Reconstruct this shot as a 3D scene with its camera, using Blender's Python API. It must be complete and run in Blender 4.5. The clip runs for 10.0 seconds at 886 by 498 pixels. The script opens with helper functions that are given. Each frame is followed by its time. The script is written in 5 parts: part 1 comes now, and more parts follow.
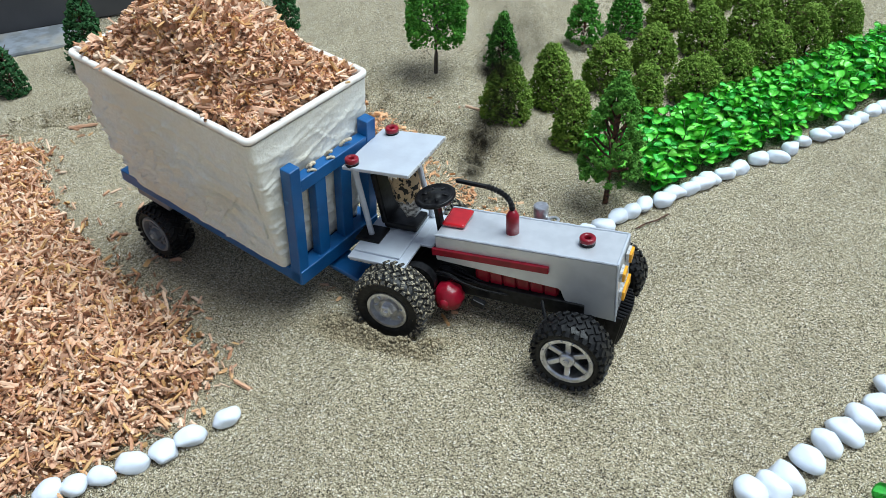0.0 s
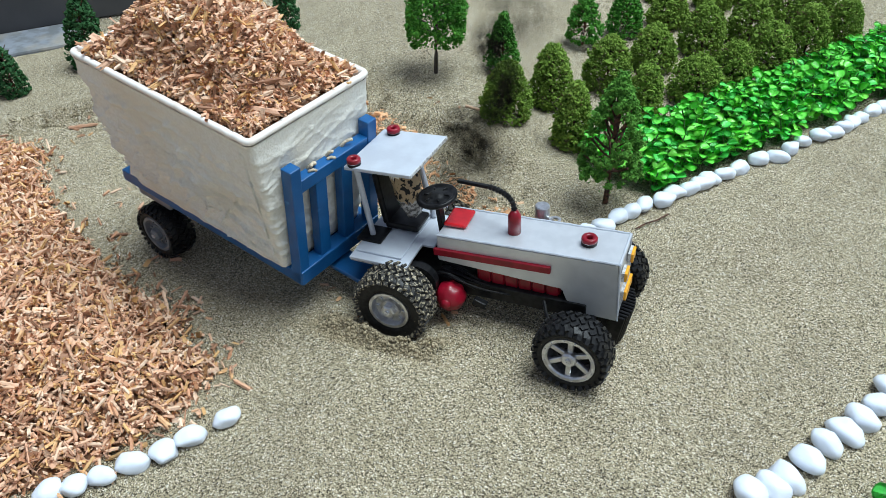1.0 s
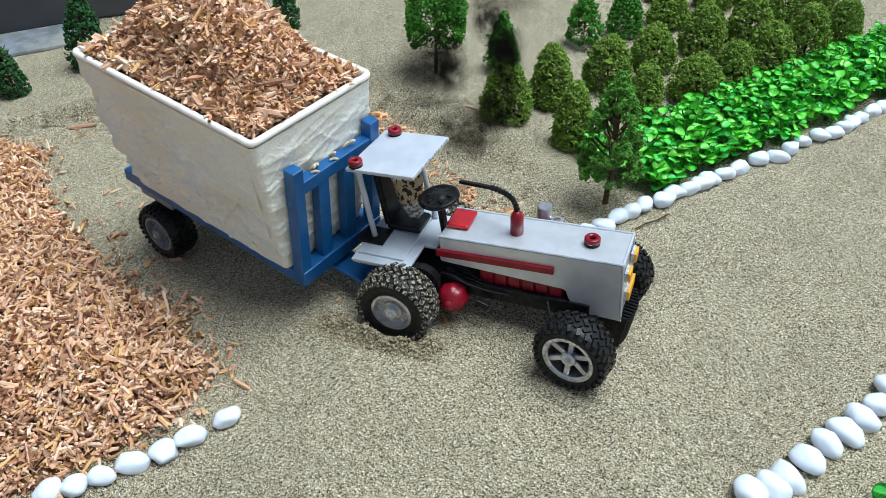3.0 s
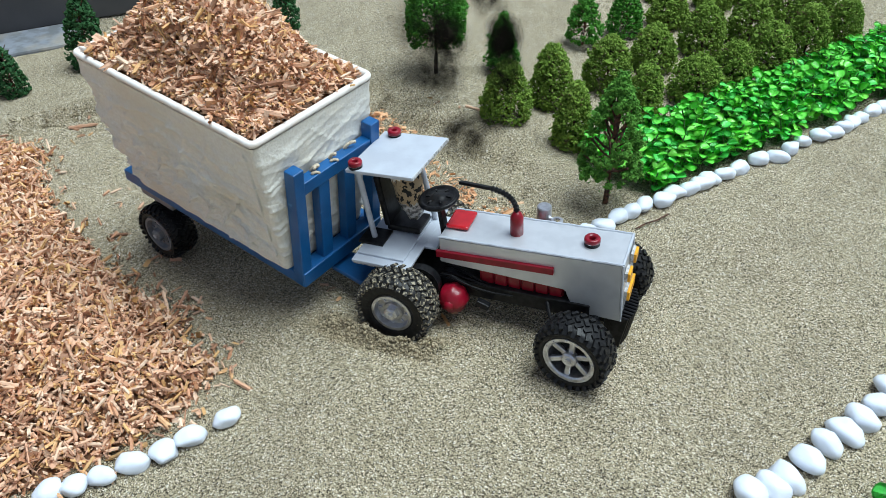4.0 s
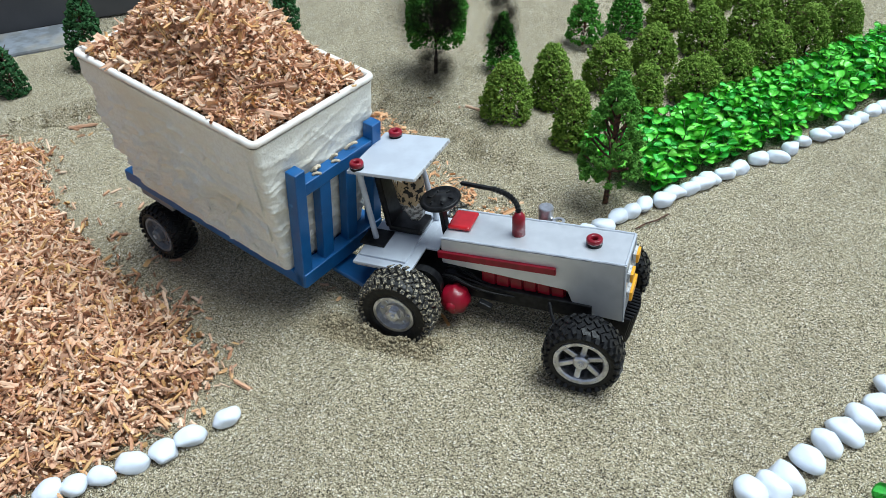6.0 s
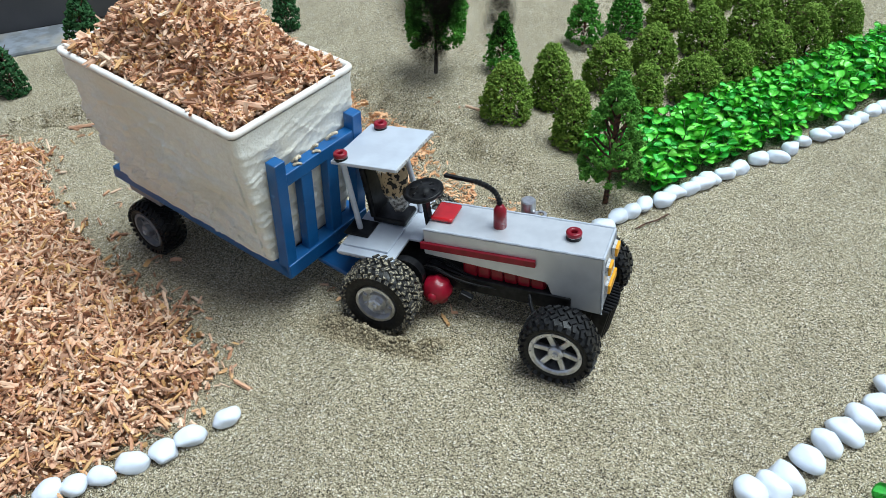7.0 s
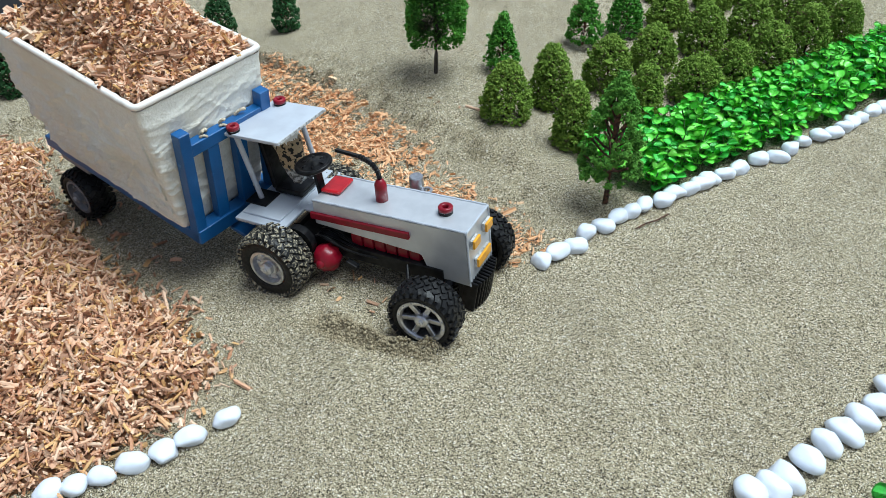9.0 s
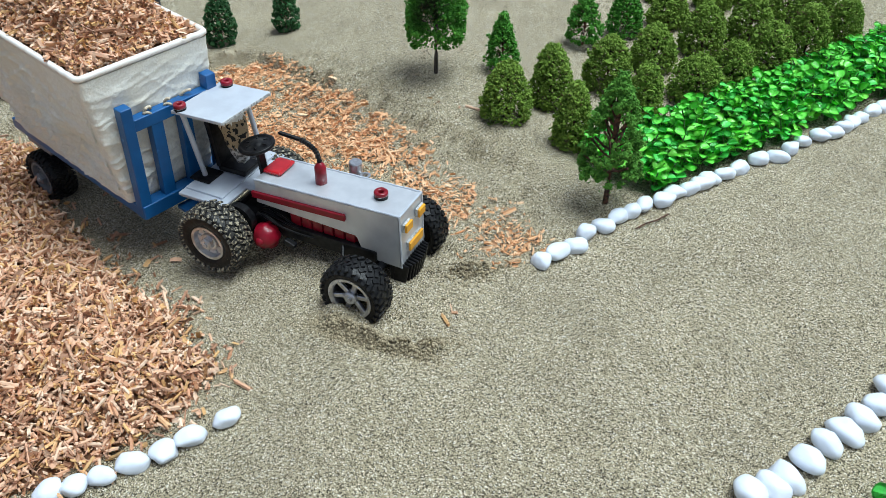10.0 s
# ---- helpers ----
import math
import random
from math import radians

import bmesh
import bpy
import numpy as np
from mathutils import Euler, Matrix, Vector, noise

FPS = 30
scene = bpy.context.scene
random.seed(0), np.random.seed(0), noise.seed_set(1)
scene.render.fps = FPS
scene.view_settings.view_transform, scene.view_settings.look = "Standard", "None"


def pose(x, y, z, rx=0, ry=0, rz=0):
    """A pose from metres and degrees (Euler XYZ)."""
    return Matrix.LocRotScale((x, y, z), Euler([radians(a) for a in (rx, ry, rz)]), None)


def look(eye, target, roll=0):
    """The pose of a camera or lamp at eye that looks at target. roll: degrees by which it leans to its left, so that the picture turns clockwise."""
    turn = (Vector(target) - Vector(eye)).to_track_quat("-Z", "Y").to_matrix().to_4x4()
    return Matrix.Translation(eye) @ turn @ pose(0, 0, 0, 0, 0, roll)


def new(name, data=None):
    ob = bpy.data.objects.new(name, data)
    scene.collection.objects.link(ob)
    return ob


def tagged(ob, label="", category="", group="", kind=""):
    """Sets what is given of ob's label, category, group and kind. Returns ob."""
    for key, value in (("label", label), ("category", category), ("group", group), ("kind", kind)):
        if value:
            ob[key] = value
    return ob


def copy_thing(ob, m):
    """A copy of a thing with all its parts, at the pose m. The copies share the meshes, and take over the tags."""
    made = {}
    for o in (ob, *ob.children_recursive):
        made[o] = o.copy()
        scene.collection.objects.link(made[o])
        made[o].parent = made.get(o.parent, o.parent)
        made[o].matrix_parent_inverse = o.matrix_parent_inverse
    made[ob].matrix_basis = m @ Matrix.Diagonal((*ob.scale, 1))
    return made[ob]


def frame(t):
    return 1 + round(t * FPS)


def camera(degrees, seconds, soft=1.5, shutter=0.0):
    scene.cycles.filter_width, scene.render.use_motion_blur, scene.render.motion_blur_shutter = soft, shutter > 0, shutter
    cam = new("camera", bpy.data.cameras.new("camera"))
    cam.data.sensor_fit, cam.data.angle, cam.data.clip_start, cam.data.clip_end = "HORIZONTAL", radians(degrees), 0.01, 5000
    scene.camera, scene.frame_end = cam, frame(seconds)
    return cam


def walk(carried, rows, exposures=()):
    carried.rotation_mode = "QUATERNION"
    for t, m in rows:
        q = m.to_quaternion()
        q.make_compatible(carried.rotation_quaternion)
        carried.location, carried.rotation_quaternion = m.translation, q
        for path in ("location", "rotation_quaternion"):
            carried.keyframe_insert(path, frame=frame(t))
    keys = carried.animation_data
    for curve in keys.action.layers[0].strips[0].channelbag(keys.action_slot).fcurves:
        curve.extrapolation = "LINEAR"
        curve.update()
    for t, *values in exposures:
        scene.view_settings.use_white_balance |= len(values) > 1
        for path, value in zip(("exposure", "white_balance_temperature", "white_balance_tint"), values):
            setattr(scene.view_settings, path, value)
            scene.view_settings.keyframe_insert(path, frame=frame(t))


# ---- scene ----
# ---- camera ----
cam = camera(56.8, 10.0, soft=0.65)
EYE = pose(0, 0, 0.508, 51.9, 0, 0)
walk(cam, [(0, EYE), (10, EYE)])

# ---- world, sun, exposure ----
world = bpy.data.worlds.new("overcast_sky")
scene.world = world
world.use_nodes = True
wn = world.node_tree
sky = wn.nodes.new("ShaderNodeTexSky")
sky.sky_type = "NISHITA"
sky.sun_disc = False
sky.sun_elevation, sky.sun_rotation = radians(74), radians(83)
sky.air_density, sky.dust_density, sky.ozone_density = 1.0, 1.0, 1.0
soften = wn.nodes.new("ShaderNodeHueSaturation")
soften.inputs["Saturation"].default_value = 0.65
wn.links.new(sky.outputs[0], soften.inputs["Color"])
wn.links.new(soften.outputs[0], wn.nodes["Background"].inputs[0])
wn.nodes["Background"].inputs[1].default_value = 0.082
sun = new("sun", bpy.data.lights.new("sun", "SUN"))
sun.data.energy, sun.data.angle, sun.data.color = 3.8, radians(40), (0.8, 0.94, 1.0)
sun.matrix_world = look((0.52, 0.66, 1.8), (0, 0.6, 0))
scene.view_settings.exposure = 0.3

rng = np.random.default_rng(7)
noise.seed_set(7)


# ---- materials ----
def material(name, base, rough=0.6, metal=0.0, second=None, scale=200.0, mix=(0.4, 0.6), bump=0.0,
             bump_scale=None, coat=0.0, detail=4.0, third=None, third_scale=20.0, third_mix=(0.5, 0.75), island=None, spec=0.5, deep=0.001):
    """Principled surface: base, a second colour in fine noise, a third in broad noise, a relief, and colours per island."""
    m = bpy.data.materials.new(name)
    m.use_nodes = True
    nt = m.node_tree
    p = nt.nodes["Principled BSDF"]
    p.inputs["Roughness"].default_value, p.inputs["Metallic"].default_value = rough, metal
    p.inputs["Coat Weight"].default_value = coat
    p.inputs["Specular IOR Level"].default_value = spec
    tc = nt.nodes.new("ShaderNodeTexCoord")

    def mapped(s, d=detail):
        n = nt.nodes.new("ShaderNodeTexNoise")
        n.inputs["Scale"].default_value, n.inputs["Detail"].default_value = s, d
        nt.links.new(tc.outputs["Object"], n.inputs["Vector"])
        return n

    def ramp(src, a, b, ca, cb):
        r = nt.nodes.new("ShaderNodeValToRGB")
        r.color_ramp.elements[0].position, r.color_ramp.elements[1].position = a, b
        r.color_ramp.elements[0].color, r.color_ramp.elements[1].color = (*ca, 1), (*cb, 1)
        nt.links.new(src, r.inputs[0])
        return r

    def blend(fac, a, b):
        x = nt.nodes.new("ShaderNodeMix")
        x.data_type = "RGBA"
        nt.links.new(fac, x.inputs["Factor"])
        nt.links.new(a, x.inputs["A"])
        nt.links.new(b, x.inputs["B"])
        return x.outputs["Result"]

    def colour(c):
        n = nt.nodes.new("ShaderNodeRGB")
        n.outputs[0].default_value = (*c, 1)
        return n.outputs[0]

    out = colour(base)
    if island:
        g = nt.nodes.new("ShaderNodeNewGeometry")
        r = nt.nodes.new("ShaderNodeValToRGB")
        while len(r.color_ramp.elements) < len(island):
            r.color_ramp.elements.new(0.5)
        for i, c in enumerate(island):
            r.color_ramp.elements[i].position = i / max(1, len(island) - 1)
            r.color_ramp.elements[i].color = (*c, 1)
        nt.links.new(g.outputs["Random Per Island"], r.inputs[0])
        out = r.outputs[0]
    if second:
        f = ramp(mapped(scale).outputs[0], *mix, (0, 0, 0), (1, 1, 1)).outputs[0]
        out = blend(f, out, colour(second))
    if third:
        f = ramp(mapped(third_scale, 3).outputs[0], *third_mix, (0, 0, 0), (1, 1, 1)).outputs[0]
        out = blend(f, out, colour(third))
    nt.links.new(out, p.inputs["Base Color"])
    if bump:
        b = nt.nodes.new("ShaderNodeBump")
        b.inputs["Strength"].default_value, b.inputs["Distance"].default_value = bump, deep
        nt.links.new(mapped(bump_scale or scale).outputs[0], b.inputs["Height"])
        nt.links.new(b.outputs[0], p.inputs["Normal"])
    return m


def sand_material(name, damp=1.0):
    """Coarse river sand: tan grains, dark grains and bright quartz specks."""
    m = bpy.data.materials.new(name)
    m.use_nodes = True
    nt = m.node_tree
    p = nt.nodes["Principled BSDF"]
    p.inputs["Roughness"].default_value = 0.9
    p.inputs["Specular IOR Level"].default_value = 0.25
    tc = nt.nodes.new("ShaderNodeTexCoord")

    def vor(s):
        v = nt.nodes.new("ShaderNodeTexVoronoi")
        v.inputs["Scale"].default_value = s
        nt.links.new(tc.outputs["Object"], v.inputs["Vector"])
        return v

    def ramp(src, stops):
        r = nt.nodes.new("ShaderNodeValToRGB")
        while len(r.color_ramp.elements) < len(stops):
            r.color_ramp.elements.new(0.5)
        for e, (q, c) in zip(r.color_ramp.elements, stops):
            e.position, e.color = q, (*[v * damp for v in c], 1)
        nt.links.new(src, r.inputs[0])
        return r.outputs[0]

    grains = vor(1200)
    sep = nt.nodes.new("ShaderNodeSeparateColor")
    nt.links.new(grains.outputs["Color"], sep.inputs[0])
    col = ramp(sep.outputs[0], [(0.0, (0.016, 0.013, 0.008)), (0.2, (0.105, 0.086, 0.054)), (0.36, (0.39, 0.329, 0.216)),
                                (0.76, (0.515, 0.438, 0.296)), (0.9, (0.76, 0.665, 0.5)), (1.0, (0.97, 0.93, 0.84))])
    broad = nt.nodes.new("ShaderNodeTexNoise")
    broad.inputs["Scale"].default_value, broad.inputs["Detail"].default_value = 14, 6
    nt.links.new(tc.outputs["Object"], broad.inputs["Vector"])
    tone = ramp(broad.outputs[0], [(0.3, (0.86, 0.85, 0.83)), (0.7, (1.04, 1.03, 1.0))])
    mul = nt.nodes.new("ShaderNodeMix")
    mul.data_type, mul.blend_type = "RGBA", "MULTIPLY"
    mul.inputs["Factor"].default_value = 1
    nt.links.new(col, mul.inputs["A"])
    nt.links.new(tone, mul.inputs["B"])
    base = mul.outputs["Result"]
    for s, lo, c in ((900, 0.88, (0.06, 0.048, 0.03)), (880, 0.975, (0.9, 0.86, 0.78))):
        big = vor(s)
        pick = nt.nodes.new("ShaderNodeSeparateColor")
        nt.links.new(big.outputs["Color"], pick.inputs[0])
        on = nt.nodes.new("ShaderNodeMath")
        on.operation = "GREATER_THAN"
        on.inputs[1].default_value = lo
        nt.links.new(pick.outputs[1], on.inputs[0])
        core = nt.nodes.new("ShaderNodeMath")
        core.operation = "LESS_THAN"
        core.inputs[1].default_value = 0.42
        nt.links.new(big.outputs["Distance"], core.inputs[0])
        both = nt.nodes.new("ShaderNodeMath")
        both.operation = "MULTIPLY"
        nt.links.new(on.outputs[0], both.inputs[0])
        nt.links.new(core.outputs[0], both.inputs[1])
        mx = nt.nodes.new("ShaderNodeMix")
        mx.data_type = "RGBA"
        nt.links.new(both.outputs[0], mx.inputs["Factor"])
        nt.links.new(base, mx.inputs["A"])
        mx.inputs["B"].default_value = (*[v * damp for v in c], 1)
        base = mx.outputs["Result"]
    nt.links.new(base, p.inputs["Base Color"])
    small = nt.nodes.new("ShaderNodeTexNoise")
    small.inputs["Scale"].default_value, small.inputs["Detail"].default_value = 420, 3
    nt.links.new(tc.outputs["Object"], small.inputs["Vector"])
    add = nt.nodes.new("ShaderNodeMath")
    add.operation = "MULTIPLY_ADD"
    add.inputs[1].default_value = 0.5
    nt.links.new(grains.outputs["Distance"], add.inputs[0])
    nt.links.new(small.outputs[0], add.inputs[2])
    b = nt.nodes.new("ShaderNodeBump")
    b.inputs["Strength"].default_value, b.inputs["Distance"].default_value = 1.0, 0.0021
    nt.links.new(add.outputs[0], b.inputs["Height"])
    nt.links.new(b.outputs[0], p.inputs["Normal"])
    return m


SAND = sand_material("river_sand")
CLOD = material("damp_sand_clod", (0.4, 0.33, 0.21), 0.95, second=(0.18, 0.145, 0.09), scale=900, mix=(0.52, 0.62), spec=0.2,
                island=[(0.31, 0.255, 0.165), (0.47, 0.39, 0.26), (0.39, 0.325, 0.21)])
SHAVINGS = material("wood_shavings", (0.66, 0.37, 0.22), 0.7, second=(0.5, 0.24, 0.13), scale=520, mix=(0.58, 0.82), bump=0.6,
                    island=[(0.24, 0.1, 0.048), (0.8, 0.485, 0.315), (0.58, 0.285, 0.155), (0.93, 0.71, 0.52), (0.36, 0.16, 0.08), (0.8, 0.49, 0.2), (0.7, 0.39, 0.25), (0.88, 0.61, 0.42)])
ORANGE_SHAVINGS = material("fresh_wood_shavings", (0.7, 0.36, 0.17), 0.75, second=(0.56, 0.27, 0.12), scale=420, mix=(0.55, 0.8), bump=0.5,
                           island=[(0.64, 0.28, 0.12), (0.84, 0.49, 0.26), (0.76, 0.39, 0.19), (0.92, 0.64, 0.4), (0.82, 0.45, 0.24)])
# dark brown that paints in the shade of the gaps between shavings
GAP_SHADE = material("shavings_gap_shade", (0.24, 0.11, 0.055), 0.9, second=(0.1, 0.045, 0.02), scale=260, mix=(0.4, 0.65), bump=1.0)
SILVER = material("silver_paint", (0.64, 0.66, 0.69), 0.4, 0.5, second=(0.58, 0.6, 0.63), scale=60, bump=0.05, bump_scale=500,
                  third=(0.52, 0.53, 0.54), third_scale=30, third_mix=(0.66, 0.85))
GREY_WHITE = material("pale_grey_board", (0.53, 0.57, 0.63), 0.42, 0.15, second=(0.47, 0.5, 0.56), scale=40, bump=0.06, bump_scale=300,
                      third=(0.4, 0.4, 0.41), third_scale=45, third_mix=(0.68, 0.8))
BOARD_EDGE = material("rough_board_edge", (0.5, 0.5, 0.5), 0.8, second=(0.2, 0.19, 0.18), scale=350, mix=(0.45, 0.65), bump=1.0)
STRING = material("pale_jute_string", (0.6, 0.52, 0.4), 0.9, second=(0.4, 0.33, 0.24), scale=700, bump=0.5)
CHROME = material("dull_chrome", (0.68, 0.69, 0.72), 0.28, 0.85, second=(0.5, 0.5, 0.52), scale=150, bump=0.12)
GREY_PLASTIC = material("grey_plastic", (0.16, 0.17, 0.19), 0.45, second=(0.22, 0.22, 0.22), scale=120)
RUBBER = material("black_rubber", (0.007, 0.007, 0.008), 0.4, second=(0.016, 0.016, 0.016), scale=300, bump=0.3, spec=0.25,
                  third=(0.2, 0.17, 0.12), third_scale=420, third_mix=(0.74, 0.78))
SANDY_RUBBER = material("sand_caked_rubber", (0.02, 0.019, 0.018), 0.7, second=(0.04, 0.036, 0.03), scale=400, bump=0.6,
                        third=(0.34, 0.29, 0.2), third_scale=420, third_mix=(0.51, 0.6))
BLACK = material("black_plastic", (0.005, 0.005, 0.006), 0.33, spec=0.18, second=(0.014, 0.014, 0.015), scale=200, bump=0.1)
RED = material("glossy_red_plastic", (0.55, 0.012, 0.018), 0.22, second=(0.42, 0.01, 0.015), scale=60, coat=0.4)
DARK_RED = material("dark_red_plastic", (0.27, 0.004, 0.018), 0.32, second=(0.19, 0.004, 0.012), scale=80, coat=0.12, bump=0.05, spec=0.35)
YELLOW = material("amber_plastic", (0.82, 0.38, 0.02), 0.35, second=(0.7, 0.3, 0.02), scale=150)
BLUE = material("blue_paint", (0.006, 0.1, 0.29), 0.36, second=(0.005, 0.08, 0.235), scale=45, bump=0.12, bump_scale=260,
                third=(0.04, 0.17, 0.4), third_scale=90, third_mix=(0.68, 0.8))
CLOTH = material("cream_cotton_cloth", (0.81, 0.79, 0.72), 0.92, second=(0.75, 0.72, 0.64), scale=420, mix=(0.4, 0.65), bump=0.6, bump_scale=520, deep=0.0013, spec=0.15,
                 third=(0.73, 0.65, 0.5), third_scale=14, third_mix=(0.46, 0.8), detail=8.0)
RIM_WHITE = material("white_plastic_rim", (0.82, 0.77, 0.71), 0.45, second=(0.74, 0.66, 0.58), scale=60, mix=(0.55, 0.7), bump=0.1)
STONE = material("white_pebble_stone", (0.73, 0.78, 0.85), 0.45, second=(0.67, 0.72, 0.8), scale=60, bump=0.08, bump_scale=300,
                 third=(0.7, 0.68, 0.64), third_scale=110, third_mix=(0.68, 0.8))
BARK = material("brown_wire_bark", (0.15, 0.065, 0.038), 0.85, second=(0.03, 0.017, 0.012), scale=300, bump=0.6)
GREY_BARK = material("grey_bark", (0.1, 0.085, 0.075), 0.85, second=(0.05, 0.04, 0.035), scale=300, bump=0.6)
FOLIAGE_DARK = material("dark_green_foliage", (0.03, 0.09, 0.015), 0.8, island=[(0.035, 0.13, 0.014), (0.085, 0.25, 0.03), (0.06, 0.19, 0.022), (0.14, 0.34, 0.05)], spec=0.3)
FOLIAGE_BRIGHT = material("bright_green_foliage", (0.03, 0.16, 0.02), 0.8, island=[(0.03, 0.13, 0.012), (0.06, 0.25, 0.025), (0.05, 0.2, 0.018), (0.11, 0.35, 0.04)], spec=0.3)
FOLIAGE_OLIVE = material("olive_green_foliage", (0.06, 0.09, 0.015), 0.85, island=[(0.09, 0.16, 0.024), (0.17, 0.28, 0.04), (0.13, 0.225, 0.03), (0.24, 0.36, 0.065)], spec=0.25)
FOLIAGE_FIR = material("deep_green_foliage", (0.014, 0.055, 0.016), 0.8, island=[(0.014, 0.055, 0.016), (0.026, 0.1, 0.03), (0.018, 0.075, 0.02), (0.045, 0.135, 0.045)], spec=0.3)
LEAF = material("glossy_green_plastic_leaf", (0.24, 0.86, 0.13), 0.28, second=(0.18, 0.78, 0.1), scale=120, mix=(0.4, 0.65), bump=0.1, coat=0.15)
LEAF_LIME = material("lime_plastic_leaf", (0.36, 0.92, 0.16), 0.3, second=(0.3, 0.86, 0.13), scale=120, mix=(0.4, 0.65), bump=0.1, coat=0.15)
LEAF_DEEP = material("deep_green_plastic_leaf", (0.13, 0.76, 0.15), 0.28, second=(0.1, 0.66, 0.12), scale=120, mix=(0.4, 0.65), bump=0.1, coat=0.15)
for m in (LEAF, LEAF_LIME, LEAF_DEEP):
    nt = m.node_tree
    through_leaf, both = nt.nodes.new("ShaderNodeBsdfTranslucent"), nt.nodes.new("ShaderNodeMixShader")
    both.inputs[0].default_value = 0.22
    nt.links.new(nt.nodes["Principled BSDF"].inputs["Base Color"].links[0].from_socket, through_leaf.inputs["Color"])
    nt.links.new(nt.nodes["Principled BSDF"].outputs[0], both.inputs[1])
    nt.links.new(through_leaf.outputs[0], both.inputs[2])
    nt.links.new(both.outputs[0], nt.nodes["Material Output"].inputs["Surface"])
STEM = material("green_plastic_stem", (0.03, 0.14, 0.02), 0.5, second=(0.05, 0.1, 0.02), scale=200)
DARK_WALL = material("dark_grey_board", (0.045, 0.046, 0.052), 0.55, second=(0.06, 0.06, 0.066), scale=12, bump=0.15, bump_scale=80,
                     third=(0.08, 0.08, 0.085), third_scale=5, third_mix=(0.5, 0.8))
CONCRETE = material("pale_concrete", (0.2, 0.22, 0.25), 0.8, second=(0.14, 0.15, 0.16), scale=60, bump=0.5, third=(0.3, 0.27, 0.22), third_scale=18)
PATTERN = material("patterned_fabric", (0.36, 0.26, 0.15), 0.9, second=(0.012, 0.01, 0.008), scale=230, mix=(0.52, 0.56), bump=0.3, detail=1.0)
PLASTIC_WRAP = material("grey_clear_wrap", (0.5, 0.48, 0.45), 0.25, second=(0.12, 0.11, 0.1), scale=260, mix=(0.45, 0.6), bump=1.0)


# ---- mesh helpers ----
def part(name, bm, mat, parent=None, label="", smooth=False, category="", kind="", group=""):
    me = bpy.data.meshes.new(name)
    if isinstance(bm, tuple):
        me.from_pydata(bm[0], [], bm[1])
    else:
        bmesh.ops.recalc_face_normals(bm, faces=bm.faces[:])
        bm.to_mesh(me)
        bm.free()
    if smooth:
        me.polygons.foreach_set("use_smooth", [True] * len(me.polygons))
    for m in (mat if isinstance(mat, (list, tuple)) else [mat]):
        me.materials.append(m)
    ob = new(name, me)
    if parent:
        ob.parent = parent
    return tagged(ob, label, category, group, kind)


def box(bm, c, s, bevel=0.0, turn=None, seg=1):
    """A box at c of size s; turn is a matrix applied about its centre."""
    r = bmesh.ops.create_cube(bm, size=1)
    vs = r["verts"]
    m = Matrix.Translation(c) @ (turn or Matrix()) @ Matrix.Diagonal((*s, 1))
    bmesh.ops.transform(bm, matrix=m, verts=vs)
    if bevel:
        es = list({e for v in vs for e in v.link_edges})
        bmesh.ops.bevel(bm, geom=es, offset=bevel, segments=seg, affect="EDGES", profile=0.5)
    return bm


def boxed(c, s, bevel=0.0006, turn=None, seg=2):
    return box(bmesh.new(), c, s, bevel, turn, seg)


def rod(bm, a, b, r, seg=12, r2=None):
    a, b = Vector(a), Vector(b)
    d = b - a
    res = bmesh.ops.create_cone(bm, cap_ends=True, segments=seg, radius1=r, radius2=r if r2 is None else r2, depth=d.length)
    m = Matrix.Translation((a + b) / 2) @ d.to_track_quat("Z", "Y").to_matrix().to_4x4()
    bmesh.ops.transform(bm, matrix=m, verts=res["verts"])
    return bm


def lathe(bm, profile, seg=32, axis="y", at=(0, 0, 0)):
    """Turns a profile of (along, radius) about an axis."""
    rings = []
    for h, r in profile:
        ring = []
        for i in range(seg):
            t = 2 * math.pi * i / seg
            c, s = r * math.cos(t), r * math.sin(t)
            p = {"y": (c, h, s), "z": (c, s, h), "x": (h, c, s)}[axis]
            ring.append(bm.verts.new(Vector(p) + Vector(at)))
        rings.append(ring)
    for A, B in zip(rings, rings[1:]):
        for i in range(seg):
            j = (i + 1) % seg
            bm.faces.new((A[i], A[j], B[j], B[i]))
    return bm


def tube(bm, pts, r, seg=8, wave=0.0):
    """A tube along points; wave makes it ribbed."""
    pts = [Vector(p) for p in pts]
    rings = []
    for i, p in enumerate(pts):
        d = (pts[min(i + 1, len(pts) - 1)] - pts[max(i - 1, 0)]).normalized()
        q = d.to_track_quat("Z", "Y")
        rr = r * (1 + wave * (1 if i % 2 else -1))
        rings.append([bm.verts.new(p + q @ Vector((rr * math.cos(2 * math.pi * k / seg), rr * math.sin(2 * math.pi * k / seg), 0))) for k in range(seg)])
    for A, B in zip(rings, rings[1:]):
        for k in range(seg):
            j = (k + 1) % seg
            bm.faces.new((A[k], A[j], B[j], B[k]))
    bm.faces.new(rings[0])
    bm.faces.new(rings[-1])
    return bm


def bezier(a, b, c, d, n):
    a, b, c, d = map(Vector, (a, b, c, d))
    return [a * (1 - t) ** 3 + b * 3 * t * (1 - t) ** 2 + c * 3 * t * t * (1 - t) + d * t ** 3 for t in (i / n for i in range(n + 1))]


def lattice(seed):
    return np.random.default_rng(seed).random((257, 257))


LAT = lattice(3)


